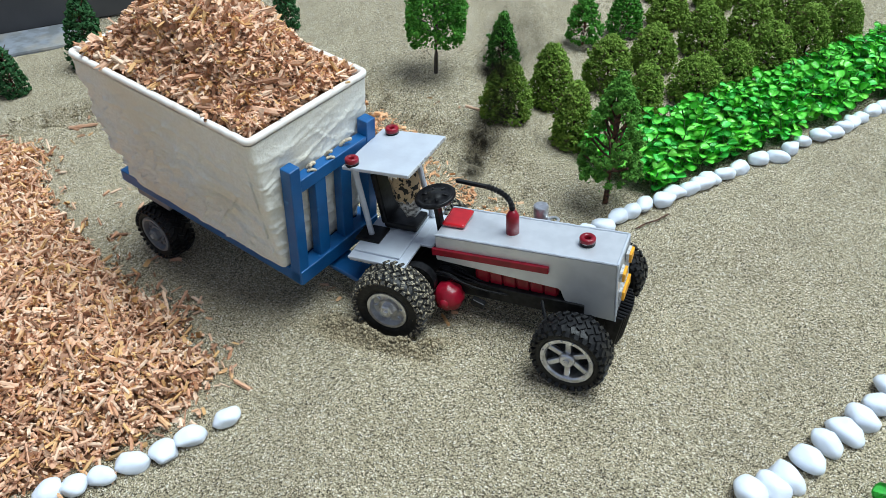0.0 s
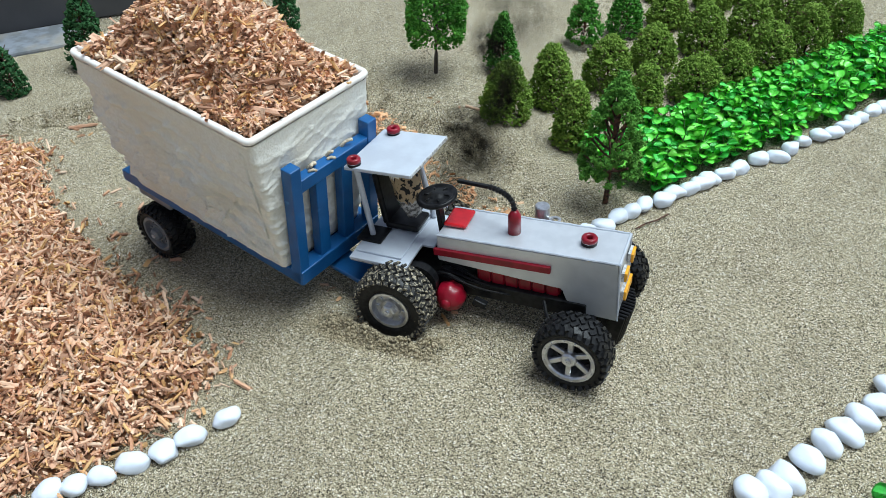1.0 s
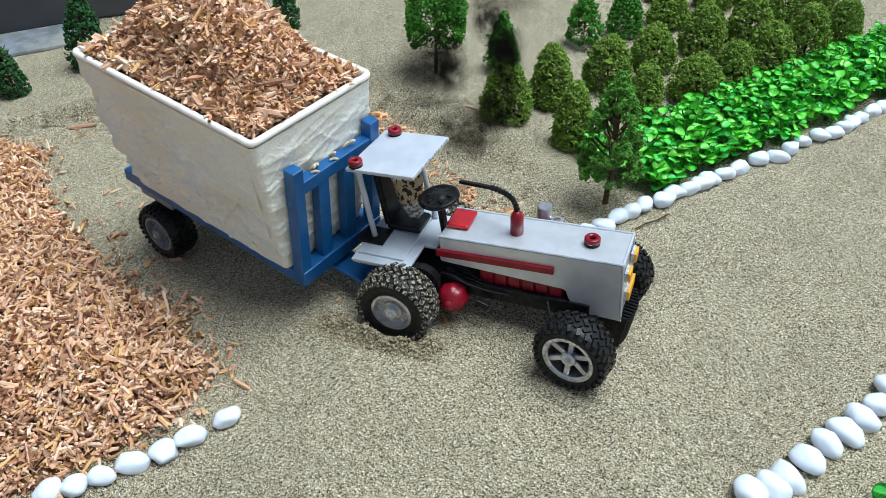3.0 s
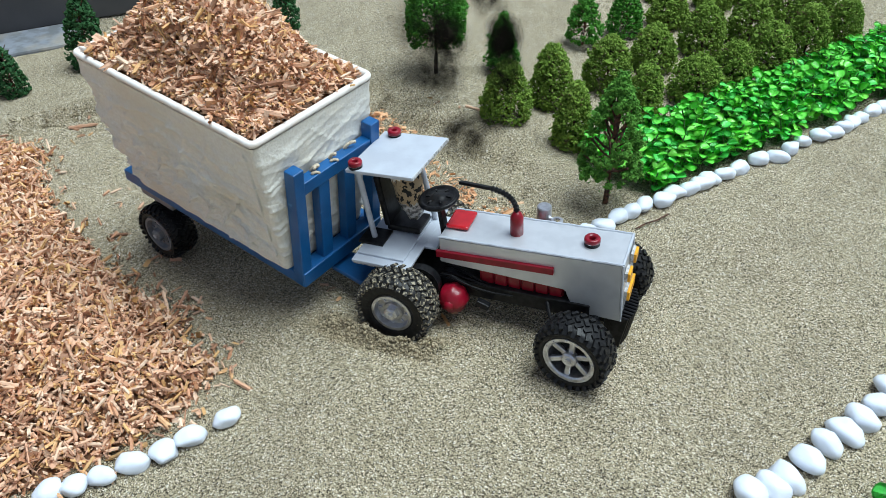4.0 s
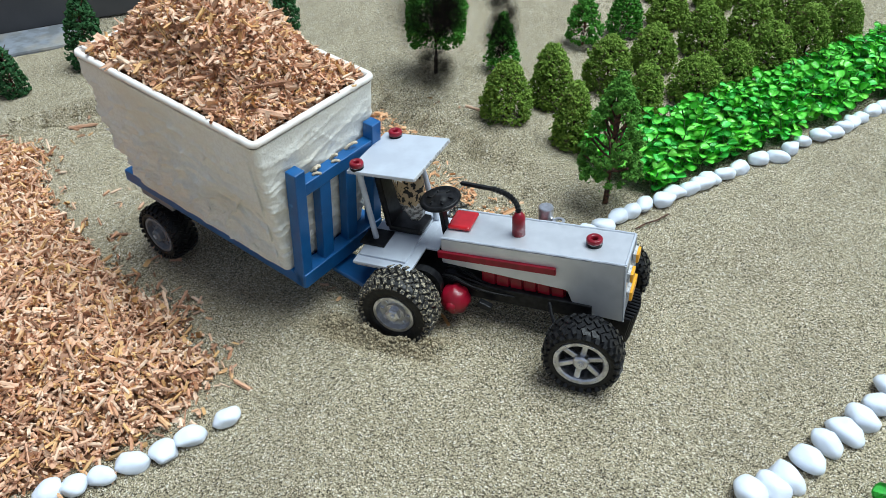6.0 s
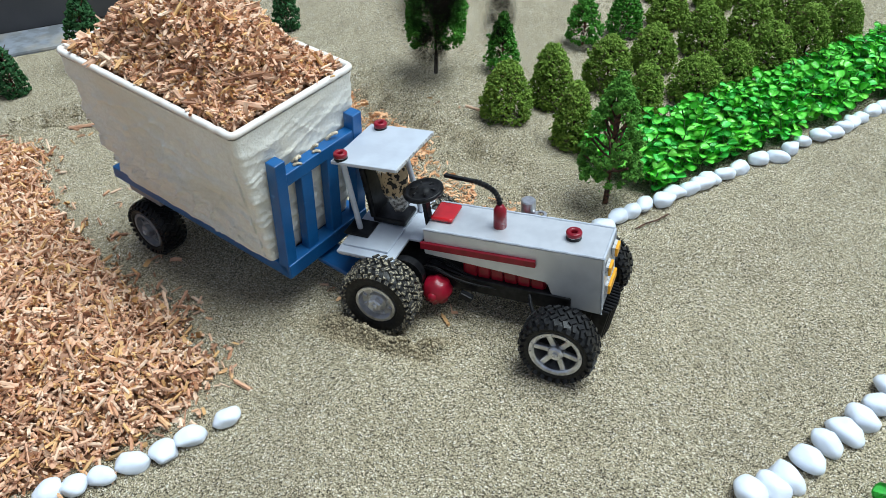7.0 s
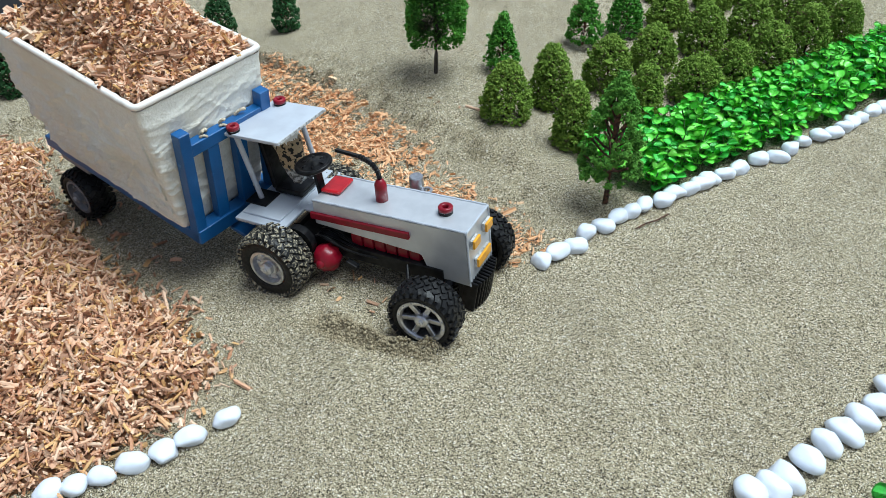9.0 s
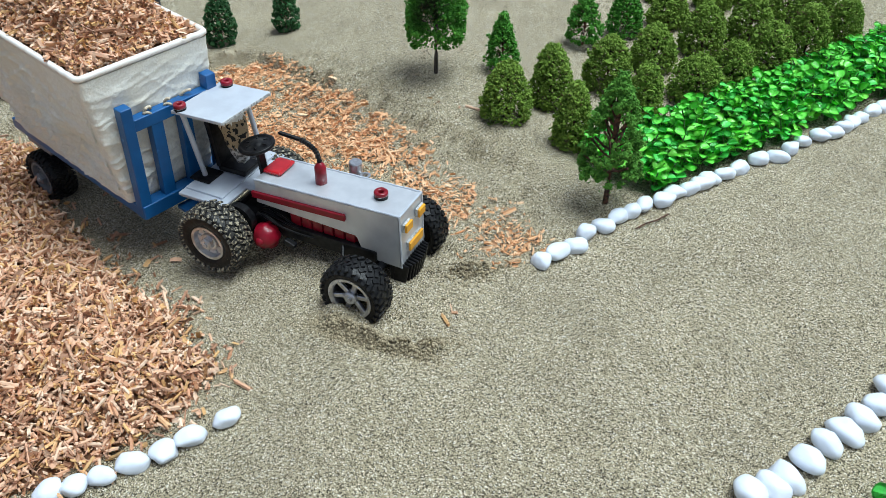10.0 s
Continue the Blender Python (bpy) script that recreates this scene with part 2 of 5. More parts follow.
def vnoise(x, y, s):
    """Smooth noise from 0 to 1 over a plane, of cell size s."""
    u, v = np.asarray(x) / s + 61.3, np.asarray(y) / s + 17.7
    i, j = np.floor(u).astype(int), np.floor(v).astype(int)
    f, g = u - i, v - j
    f, g = f * f * (3 - 2 * f), g * g * (3 - 2 * g)
    i, j = i % 256, j % 256
    return (LAT[i, j] * (1 - f) + LAT[i + 1, j] * f) * (1 - g) + (LAT[i, j + 1] * (1 - f) + LAT[i + 1, j + 1] * f) * g


def inside(px, py, poly):
    px, py = np.asarray(px), np.asarray(py)
    r = np.zeros(px.shape, bool)
    for (x1, y1), (x2, y2) in zip(poly, poly[1:] + poly[:1]):
        c = (y1 > py) != (y2 > py)
        r ^= c & (px < (x2 - x1) * (py - y1) / (y2 - y1 + 1e-12) + x1)
    return r


def edge_distance(px, py, poly, closed=True):
    px, py = np.asarray(px, float), np.asarray(py, float)
    d = np.full(px.shape, 9.0)
    for (x1, y1), (x2, y2) in zip(poly, (poly[1:] + poly[:1]) if closed else poly[1:]):
        ex, ey = x2 - x1, y2 - y1
        t = np.clip(((px - x1) * ex + (py - y1) * ey) / (ex * ex + ey * ey), 0, 1)
        d = np.minimum(d, np.hypot(px - x1 - t * ex, py - y1 - t * ey))
    return d


def smooth(a, b, v):
    t = np.clip((v - a) / (b - a), 0, 1)
    return t * t * (3 - 2 * t)


def rotations(n, r, tilt):
    yaw, ti, dirn, roll = r.random(n) * 2 * np.pi, r.normal(0, tilt, n), r.random(n) * 2 * np.pi, r.random(n) * 2 * np.pi

    def about(axis, a):
        c, s, M = np.cos(a), np.sin(a), np.zeros((n, 3, 3))
        i, j, k = axis, (axis + 1) % 3, (axis + 2) % 3
        M[:, i, i] = 1
        M[:, j, j], M[:, j, k], M[:, k, j], M[:, k, k] = c, -s, s, c
        return M
    return about(2, yaw) @ about(1, ti) @ about(0, np.where(r.random(n) < 0.5, dirn, 0.3 * roll))


def crumbs(P, size, r, jitter=0.35):
    """Small eight-sided clumps at the points P, as vertices and faces."""
    o = np.array([(1, 0, 0), (-1, 0, 0), (0, 1, 0), (0, -1, 0), (0, 0, 1), (0, 0, -1)], float)
    f = np.array([(0, 2, 4), (2, 1, 4), (1, 3, 4), (3, 0, 4), (2, 0, 5), (1, 2, 5), (3, 1, 5), (0, 3, 5)])
    n = len(P)
    v = o[None] * (1 + r.normal(0, jitter, (n, 6, 1))) * (size * np.exp(r.normal(0, 0.3, n)))[:, None, None] + r.normal(0, size * 0.15, (n, 6, 3))
    v = np.einsum("nij,nkj->nki", rotations(n, r, 1.5), v) + P[:, None, :]
    return v.reshape(-1, 3), (f[None] + (np.arange(n) * 6)[:, None, None]).reshape(-1, 3)


# ---- ground ----
BANK = [(-3.1358, 0.8362), (-0.5655, 0.9125), (-0.4578, 0.9794), (-0.3387, 1.1237), (-0.274, 1.1357), (-0.1223, 0.9795), (-0.0167, 0.8718), (0.069, 0.8077), (0.1034, 0.7388),
    (0.1162, 0.6698), (0.1576, 0.6895), (0.2955, 0.7782), (0.591, 0.9703), (2.9551, 2.4626)]
BANK_AREA = BANK + [(6, 6), (-6, 6)]


def ground_height(x, y):
    d = edge_distance(x, y, BANK, closed=False) * np.where(inside(x, y, BANK_AREA), 1, -1)
    left = smooth(0.14, 0.06, np.asarray(x))
    crisp = 0.42 + 0.58 * smooth(-0.16, -0.26, np.asarray(x))  # the bank softens to a gentle slope
    crumble = vnoise(x, y, 0.02) * 0.6 + vnoise(x, y, 0.008) * 0.4
    h = 0.010 * left * smooth(-0.007 - 0.03 * (1 - crisp), 0.006 + 0.03 * (1 - crisp), d + (crumble - 0.5) * 0.022)
    lumps = vnoise(x, y, 0.011) * 0.55 + vnoise(x, y, 0.0055) * 0.45
    h = h + left * crisp * np.exp(-((d - 0.002) / 0.017) ** 2) * (0.008 * (crumble - 0.2) + 0.010 * (lumps - 0.45))
    h = h - left * crisp * 0.0085 * np.exp(-((d + 0.011 + 0.01 * (crumble - 0.5)) / 0.0085) ** 2)
    soft = 1 - smooth(-0.16, -0.26, np.asarray(x))
    ruts = np.exp(-((d + 0.03 - 0.022 * soft) / (0.03 + 0.022 * soft)) ** 2) * left * (0.4 + 0.6 * crisp + 1.3 * soft)
    h = h + ruts * (0.014 * (vnoise((np.asarray(x) + np.asarray(y)) * 0.35, np.asarray(x) - np.asarray(y), 0.011) - 0.5) + 0.004 * (lumps - 0.5))
    h = h + 0.0022 * (vnoise(x, y, 0.06) - 0.5) + 0.0012 * (vnoise(x, y, 0.017) - 0.5) + 0.0006 * (vnoise(x, y, 0.006) - 0.5)
    h = h + 0.0076 - 0.0306 * smooth(-0.06, -0.31, np.asarray(x))  # the sand falls away to one side, shaped to fit the camera's view
    rough = vnoise(x, y, 0.007) * 0.6 + vnoise(x, y, 0.0045) * 0.4
    for cx, cy, rx, ry, turn, dep in [(-0.046, 0.53, 0.036, 0.017, -22, -0.0045), (0.0, 0.632, 0.036, 0.017, -22, -0.006)]:
        a = radians(turn)
        u = (np.asarray(x) - cx) * math.cos(a) + (np.asarray(y) - cy) * math.sin(a)
        v = -(np.asarray(x) - cx) * math.sin(a) + (np.asarray(y) - cy) * math.cos(a)
        q = np.sqrt((u / rx) ** 2 + (v / ry) ** 2)
        h = h + dep * smooth(1.1, 0.45, q) + 0.012 * np.exp(-((q - 1.5) / 0.32) ** 2) * (0.15 + rough) * smooth(-0.5, 0.8, -v / ry - 0.3 * u / rx)
    return h


def grid_axis(lo, hi, step, far):
    fine = np.arange(lo, hi + step / 2, step)
    out = np.geomspace(0.03, far, 14)
    return np.concatenate([lo - out[::-1], fine, hi + out])


gx, gy = grid_axis(-0.85, 0.85, 0.0042, 6.0), grid_axis(0.26, 1.45, 0.0042, 6.0)
GX, GY = np.meshgrid(gx, gy, indexing="ij")
GZ = ground_height(GX, GY)
n0, n1 = GX.shape
idx = np.arange(n0 * n1).reshape(n0, n1)
faces = np.stack([idx[:-1, :-1], idx[1:, :-1], idx[1:, 1:], idx[:-1, 1:]], -1).reshape(-1, 4)
part("ground", (np.stack([GX, GY, GZ], -1).reshape(-1, 3).tolist(), faces.tolist()), SAND, None,
     "coarse tan sand ground with a crumbly low bank", True, "sand", "structure")


def lift(x, y):
    return float(ground_height(np.array([x]), np.array([y]))[0])


# crumbly lumps of damp sand thrown up by the wheels and along the bank
def sand_crumbs():
    r = np.random.default_rng(31)
    P = []
    heap = []
    for cx, cy, sx, sy, turn, n in ((-0.086, 0.523, 0.019, 0.0058, -25, 1300), (-0.052, 0.503, 0.024, 0.0045, -20, 1200), (-0.012, 0.50, 0.014, 0.005, 15, 300), (-0.04, 0.655, 0.018, 0.0055, -20, 600),
                                    (0.03, 0.60, 0.016, 0.006, 10, 400), (-0.02, 0.60, 0.05, 0.02, -22, 160)):
        a = radians(turn)
        u, v = r.normal(0, sx, n), r.normal(0, sy, n)
        P.append(np.column_stack([cx + u * math.cos(a) - v * math.sin(a), cy + u * math.sin(a) + v * math.cos(a)]))
        heap.append(0.0062 * np.exp(-0.5 * (u / sx) ** 2 - 0.5 * (v / sy) ** 2) * r.random(n) * (n > 200))
    for (x1, y1), (x2, y2) in zip(BANK[1:9], BANK[2:10]):
        n = int(math.hypot(x2 - x1, y2 - y1) * (1500 if x1 < -0.2 else 900))
        t = r.random(n)
        P.append(np.column_stack([x1 + (x2 - x1) * t, y1 + (y2 - y1) * t]) + r.normal(0, 0.012 if x1 < -0.2 else 0.02, (n, 2)))
    P = np.concatenate(P)
    heap = np.concatenate(heap + [np.zeros(len(P) - sum(map(len, heap)))])
    z = ground_height(P[:, 0], P[:, 1]) + heap * (0.3 + 1.1 * vnoise(P[:, 0], P[:, 1], 0.006)) + r.random(len(P)) * 0.0015
    return crumbs(np.column_stack([P, z - 0.0009]), 0.00115, r, 0.42)


part("sand_crumbs", tuple(q.tolist() for q in sand_crumbs()), CLOD, None, "damp sand crumbs thrown up by wheels along the track", True, category="sand", kind="stuff")


# ---- boundary board behind the sand ----
wall = new("wall_back")
tagged(wall, "dark grey board standing behind the sand on a pale kerb", "wall", kind="structure")
along = Vector((0.17, 0.085, 0)).normalized()
ang = math.atan2(along.y, along.x)
turn = Matrix.Rotation(ang, 4, "Z")
mid = Vector((-0.60, 1.185, 0))
bm = boxed(tuple(mid + Vector((-0.085, 0.17, 0)).normalized() * 0.05 + Vector((-0.45, -0.225, 0.16))), (1.36, 0.012, 0.34), 0.002, turn)
part("panel", bm, DARK_WALL, wall)
bm = boxed(tuple(mid + Vector((-0.508, -0.254, -0.022))), (1.23, 0.085, 0.03), 0.004, turn)
part("kerb", bm, CONCRETE, wall, "pale worn concrete kerb")


# ---- loose pieces: shavings ----
def shaving_templates():
    T = []
    for turns, seg, flat in ((1.3, 7, 1.0), (0.95, 6, 0.8), (1.6, 9, 0.95)):
        vs, fs, cuts = [], [], 6
        for k in range(seg + 1):
            t = k / seg * turns * 2 * math.pi
            for q in range(cuts):
                u = q / (cuts - 1) - 0.5
                r = 0.5 * (0.66 + 0.34 * k / seg) * (1 + (0.16 if q % 2 else -0.12))
                vs.append((u * (1 + 0.15 * math.sin(2.3 * k)), r * math.cos(t), r * math.sin(t) * flat))
        for k in range(seg):
            for q in range(cuts - 1):
                a, b = k * cuts + q, (k + 1) * cuts + q
                fs.append((a, a + 1, b + 1, b))
        T.append((np.array(vs), fs, "curl"))
    for bend in (0.25, 0.5, 0.1):
        vs, fs = [], []
        for k in range(5):
            u = k / 4 - 0.5
            w = 0.5 * (1 - 0.35 * abs(u) - 0.12 * (k % 2))
            vs += [(u, -w, bend * (0.25 - u * u) * 2), (u, w, bend * (0.25 - u * u) * 2 + 0.1 * (k % 2)), (u, 0, bend * (0.25 - u * u) * 2 - 0.07)]
        for k in range(4):
            a, b = 3 * k, 3 * k + 3
            fs += [(a, b, b + 2, a + 2), (a + 2, b + 2, b + 1, a + 1)]
        T.append((np.array(vs), fs, "flake"))
    vs = [(-0.5, -0.5, -0.3), (-0.5, 0.5, -0.2), (-0.5, 0, 0.5), (0.5, -0.3, -0.3), (0.5, 0.5, -0.3), (0.5, 0.1, 0.3)]
    T.append((np.array(vs), [(0, 2, 1), (3, 4, 5), (0, 1, 4, 3), (1, 2, 5, 4), (2, 0, 3, 5)], "splinter"))
    return T


SHAPES = shaving_templates()


def shavings(name, P, mat, parent, r, size=1.0, tilt=0.35, kinds=(0.55, 0.25, 0.20), **tags):
    """One mesh of loose shavings at the points P."""
    V, Fc, base = [], [], 0
    which = r.choice(3, len(P), p=kinds)
    groups = {"curl": [0, 1, 2], "flake": [3, 4, 5], "splinter": [6]}
    for g, k in (("curl", 0), ("flake", 1), ("splinter", 2)):
        sel = np.where(which == k)[0]
        sub = r.choice(groups[g], len(sel))
        for ti in groups[g]:
            ids = sel[sub == ti]
            n = len(ids)
            if not n:
                continue
            vs, fs, _ = SHAPES[ti]
            L = np.exp(r.normal(-0.12, 0.5, n))
            if g == "curl":
                S = np.stack([0.0082 * L, 0.0027 * L ** 0.3, 0.0027 * L ** 0.3], 1)
            elif g == "flake":
                S = np.stack([0.0066 * L, 0.0036 * L ** 0.6, 0.0036 * L ** 0.6], 1)
            else:
                S = np.stack([0.008 * L, 0.0013 * L ** 0.3, 0.0011 * L ** 0.3], 1)
            pts = vs[None] * (S * size)[:, None, :]
            pts = np.einsum("nij,nkj->nki", rotations(n, r, tilt), pts) + P[ids][:, None, :]
            V.append(pts.reshape(-1, 3))
            off = base + np.arange(n) * len(vs)
            for f in fs:
                Fc += (off[:, None] + np.array(f)[None]).tolist()
            base += n * len(vs)
    return part(name, (np.concatenate(V).tolist(), Fc), mat, parent, **tags)


PILE = [(-0.9407, 0.9407), (-0.5561, 0.8833), (-0.4892, 0.8676), (-0.4902, 0.8258), (-0.4286, 0.7369), (-0.3794, 0.6847), (-0.3355, 0.6376), (-0.2914, 0.5953), (-0.2431,
    0.5587), (-0.2332, 0.5313), (-0.1935, 0.4938), (-0.2044, 0.4681), (-0.2265, 0.4314), (-0.2619, 0.4095), (-0.3136, 0.3773), (-0.3763, 0.3345), (-0.9407, 0.1045)]


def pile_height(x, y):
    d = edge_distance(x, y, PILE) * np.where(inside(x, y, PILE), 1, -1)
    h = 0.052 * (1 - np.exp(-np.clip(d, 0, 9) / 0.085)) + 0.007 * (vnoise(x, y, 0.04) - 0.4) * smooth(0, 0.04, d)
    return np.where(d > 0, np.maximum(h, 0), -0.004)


pile = new("wood_shavings_pile")
tagged(pile, "heap of pinkish-tan curled wood shavings on the sand", "wood shavings", kind="stuff")
px, py = np.meshgrid(np.arange(-0.85, -0.15, 0.006), np.arange(0.2, 0.98, 0.006), indexing="ij")
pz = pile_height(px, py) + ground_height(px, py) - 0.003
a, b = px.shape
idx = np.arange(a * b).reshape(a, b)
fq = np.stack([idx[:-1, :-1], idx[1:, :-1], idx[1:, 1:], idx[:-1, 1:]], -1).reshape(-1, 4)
# heap body; its dark colour stands in for shade between the loose pieces
part("heap_core", (np.stack([px, py, pz], -1).reshape(-1, 3).tolist(), fq.tolist()), GAP_SHADE, pile, smooth=True, kind="stuff")
r1 = np.random.default_rng(11)
Q = np.stack([r1.uniform(-0.7, -0.14, 58000), r1.uniform(0.24, 0.95, 58000)], 1)
dd = edge_distance(Q[:, 0], Q[:, 1], PILE) * np.where(inside(Q[:, 0], Q[:, 1], PILE), 1, -1)
keepq = (dd > 0) | ((dd > -0.03) & (r1.random(len(dd)) < 0.26 * np.exp(dd / 0.013)))
vis = Q[:, 0] > -0.64 * Q[:, 1] - 0.16
Q = Q[keepq & vis]
z = np.maximum(pile_height(Q[:, 0], Q[:, 1]), 0) + ground_height(Q[:, 0], Q[:, 1]) - 0.001 + r1.random(len(Q)) * 0.0085
shavings("loose_shavings", np.column_stack([Q, z]), SHAVINGS, pile, r1, 0.98, tilt=0.65, kinds=(0.6, 0.32, 0.08), kind="stuff")

Q = Q[r1.random(len(Q)) < 0.075]
z = np.maximum(pile_height(Q[:, 0], Q[:, 1]), 0) + ground_height(Q[:, 0], Q[:, 1]) + 0.004 + r1.random(len(Q)) * 0.003
shavings("large_curls", np.column_stack([Q, z]), SHAVINGS, pile, r1, 1.3, tilt=0.35, kinds=(0.62, 0.23, 0.15), kind="stuff")

# shavings strewn along the bank
BED = [(-0.3345, 1.0453), (-0.3136, 1.1028), (-0.2531, 1.0996), (-0.1203, 0.9461), (-0.0296, 0.8373), (-0.0296, 0.788), (0.0453, 0.7142), (0.0965, 0.6501), (0.0591, 0.6156),
    (0.0, 0.6698), (-0.064, 0.7339), (-0.2044, 0.8177), (-0.2924, 0.94)]
r2 = np.random.default_rng(12)
Q = np.stack([r2.uniform(-0.4, 0.13, 46000), r2.uniform(0.58, 1.14, 46000)], 1)
dd = edge_distance(Q[:, 0], Q[:, 1], BED) * np.where(inside(Q[:, 0], Q[:, 1], BED), 1, -1)
thin = np.where(Q[:, 1] + 0.3 * Q[:, 0] < 0.775, 0.38, 1.0) * (0.4 + 0.9 * smooth(0.3, 0.6, vnoise(Q[:, 0], Q[:, 1], 0.03)))
keepq = (r2.random(len(dd)) < thin * smooth(-0.024, 0.006, dd))
Q = Q[keepq]
z = ground_height(Q[:, 0], Q[:, 1]) + 0.001 + r2.random(len(Q)) * 0.005
shavings("strewn_shavings", np.column_stack([Q, z]), ORANGE_SHAVINGS, None, r2, 0.72, tilt=0.3, kinds=(0.25, 0.45, 0.3),
         label="thin layer of orange wood shavings strewn beside the bank", category="wood shavings", kind="stuff")
# single shavings here and there
r3 = np.random.default_rng(13)
spots = [(-0.4808, 0.9198), (-0.4651, 0.9146), (-0.4599, 0.9407), (-0.3136, 0.6481), (-0.3397, 0.6899), (-0.2431, 0.5846), (-0.2816, 0.6572), (-0.324, 0.6272), (-0.3031, 0.6741),
    (0.0049, 0.5368), (-0.0591, 0.5516), (-0.1718, 0.49), (-0.0789, 0.5916), (-0.0989, 0.5785), (0.0296, 0.9062), (-0.0197, 0.9259), (-0.3763, 0.784), (-0.3554, 0.7631)]
Q = np.array([(x + r3.normal(0, 0.008), y + r3.normal(0, 0.008)) for x, y in spots for _ in range(3)])
z = ground_height(Q[:, 0], Q[:, 1]) + 0.0015
shavings("scattered_shavings", np.column_stack([Q, z]), SHAVINGS, None, r3, 1.2, tilt=0.1,
         label="single wood shavings scattered on the sand", category="wood shavings", kind="stuff")


# ---- pebbles ----
def pebble(x, y, lx, ly, h, yaw, seed, group):
    bm = bmesh.new()
    bmesh.ops.create_icosphere(bm, subdivisions=3, radius=1)
    o = Vector((seed * 3.7, seed * 1.3, 0))
    flats = [noise.random_unit_vector() for _ in range(7)]
    for v in bm.verts:
        k = 1 + 0.36 * noise.noise(v.co * 0.8 + o) + 0.05 * noise.noise(v.co * 2.2 + o)
        for f in flats:
            k = min(k, 0.82 / max(0.05, v.co.dot(f)))
        c = v.co * k
        p = 0.93
        v.co = Vector([math.copysign(abs(q) ** p, q) for q in c])
        v.co.x *= lx / 2
        v.co.y *= ly / 2
        v.co.z *= h / 2
    ob = part("white_pebble", bm, STONE, None, "smooth white pebble lying on the sand", True, "pebble", group=group)
    ob.matrix_world = pose(x, y, lift(x, y) + h * 0.36, 0, 0, yaw)
    return ob


PEBBLES_LEFT = [(-0.2967, 0.3719), (-0.2784, 0.3764), (-0.2608, 0.3845), (-0.2398, 0.3959), (-0.2166, 0.4033), (-0.1978, 0.4161), (-0.1718, 0.4304)]
PEBBLES_RIGHT = [(0.2187, 0.3507), (0.2354, 0.3556), (0.2492, 0.3645), (0.2689, 0.3802), (0.2886, 0.394), (0.3073, 0.4058), (0.3251, 0.4186), (0.3428, 0.4324), (0.3605,
    0.4492)]
PEBBLES_FAR = [(0.0955, 0.6156), (0.1123, 0.6275), (0.13, 0.6373), (0.1438, 0.659), (0.1635, 0.6708), (0.1803, 0.6836), (0.195, 0.6935), (0.2108, 0.7043), (0.2335, 0.7132), (0.2472,
    0.7289), (0.265, 0.7358), (0.2807, 0.7447), (0.2916, 0.7545), (0.3132, 0.7644), (0.332, 0.7802), (0.3595, 0.7969), (0.3832, 0.8028), (0.4029, 0.8196), (0.4216, 0.8373),
    (0.4462, 0.8481), (0.4649, 0.854), (0.4837, 0.8688), (0.4994, 0.8816), (0.5132, 0.8924), (0.5368, 0.9131), (0.5556, 0.925), (0.5733, 0.9378), (0.59, 0.9506), (0.6107,
    0.9653)]
r4 = np.random.default_rng(5)
for i, (x, y) in enumerate(PEBBLES_LEFT):
    pebble(x, y, 0.0236 + r4.uniform(-0.003, 0.003), 0.019 + r4.uniform(-0.002, 0.003), 0.016, 25 + r4.uniform(-25, 25), i + 1, "pebbles by the shavings heap")
for i, (x, y) in enumerate(PEBBLES_RIGHT):
    pebble(x, y, 0.0275 + r4.uniform(-0.003, 0.003), 0.0205 + r4.uniform(-0.0015, 0.002), 0.017, -48 + r4.uniform(-15, 15), i + 21, "pebbles edging the near side")
for i, (x, y) in enumerate(PEBBLES_FAR):
    pebble(x, y, 0.0248 + r4.uniform(-0.004, 0.006), 0.0178 + r4.uniform(-0.002, 0.003), 0.016, 15 + r4.uniform(-45, 35), i + 41, "pebbles edging the leafy bed")


twig = tube(bmesh.new(), [(0, 0, 0.002), (0.012, 0.008, 0.003), (0.024, 0.014, 0.0025), (0.038, 0.024, 0.003)], 0.0009, 6)
twig = part("dry_twig", twig, BARK, None, "thin dry brown twig lying beside the pebbles", category="twig")
twig.matrix_world = pose(0.196, 0.668, lift(0.21, 0.67) + 0.0002)


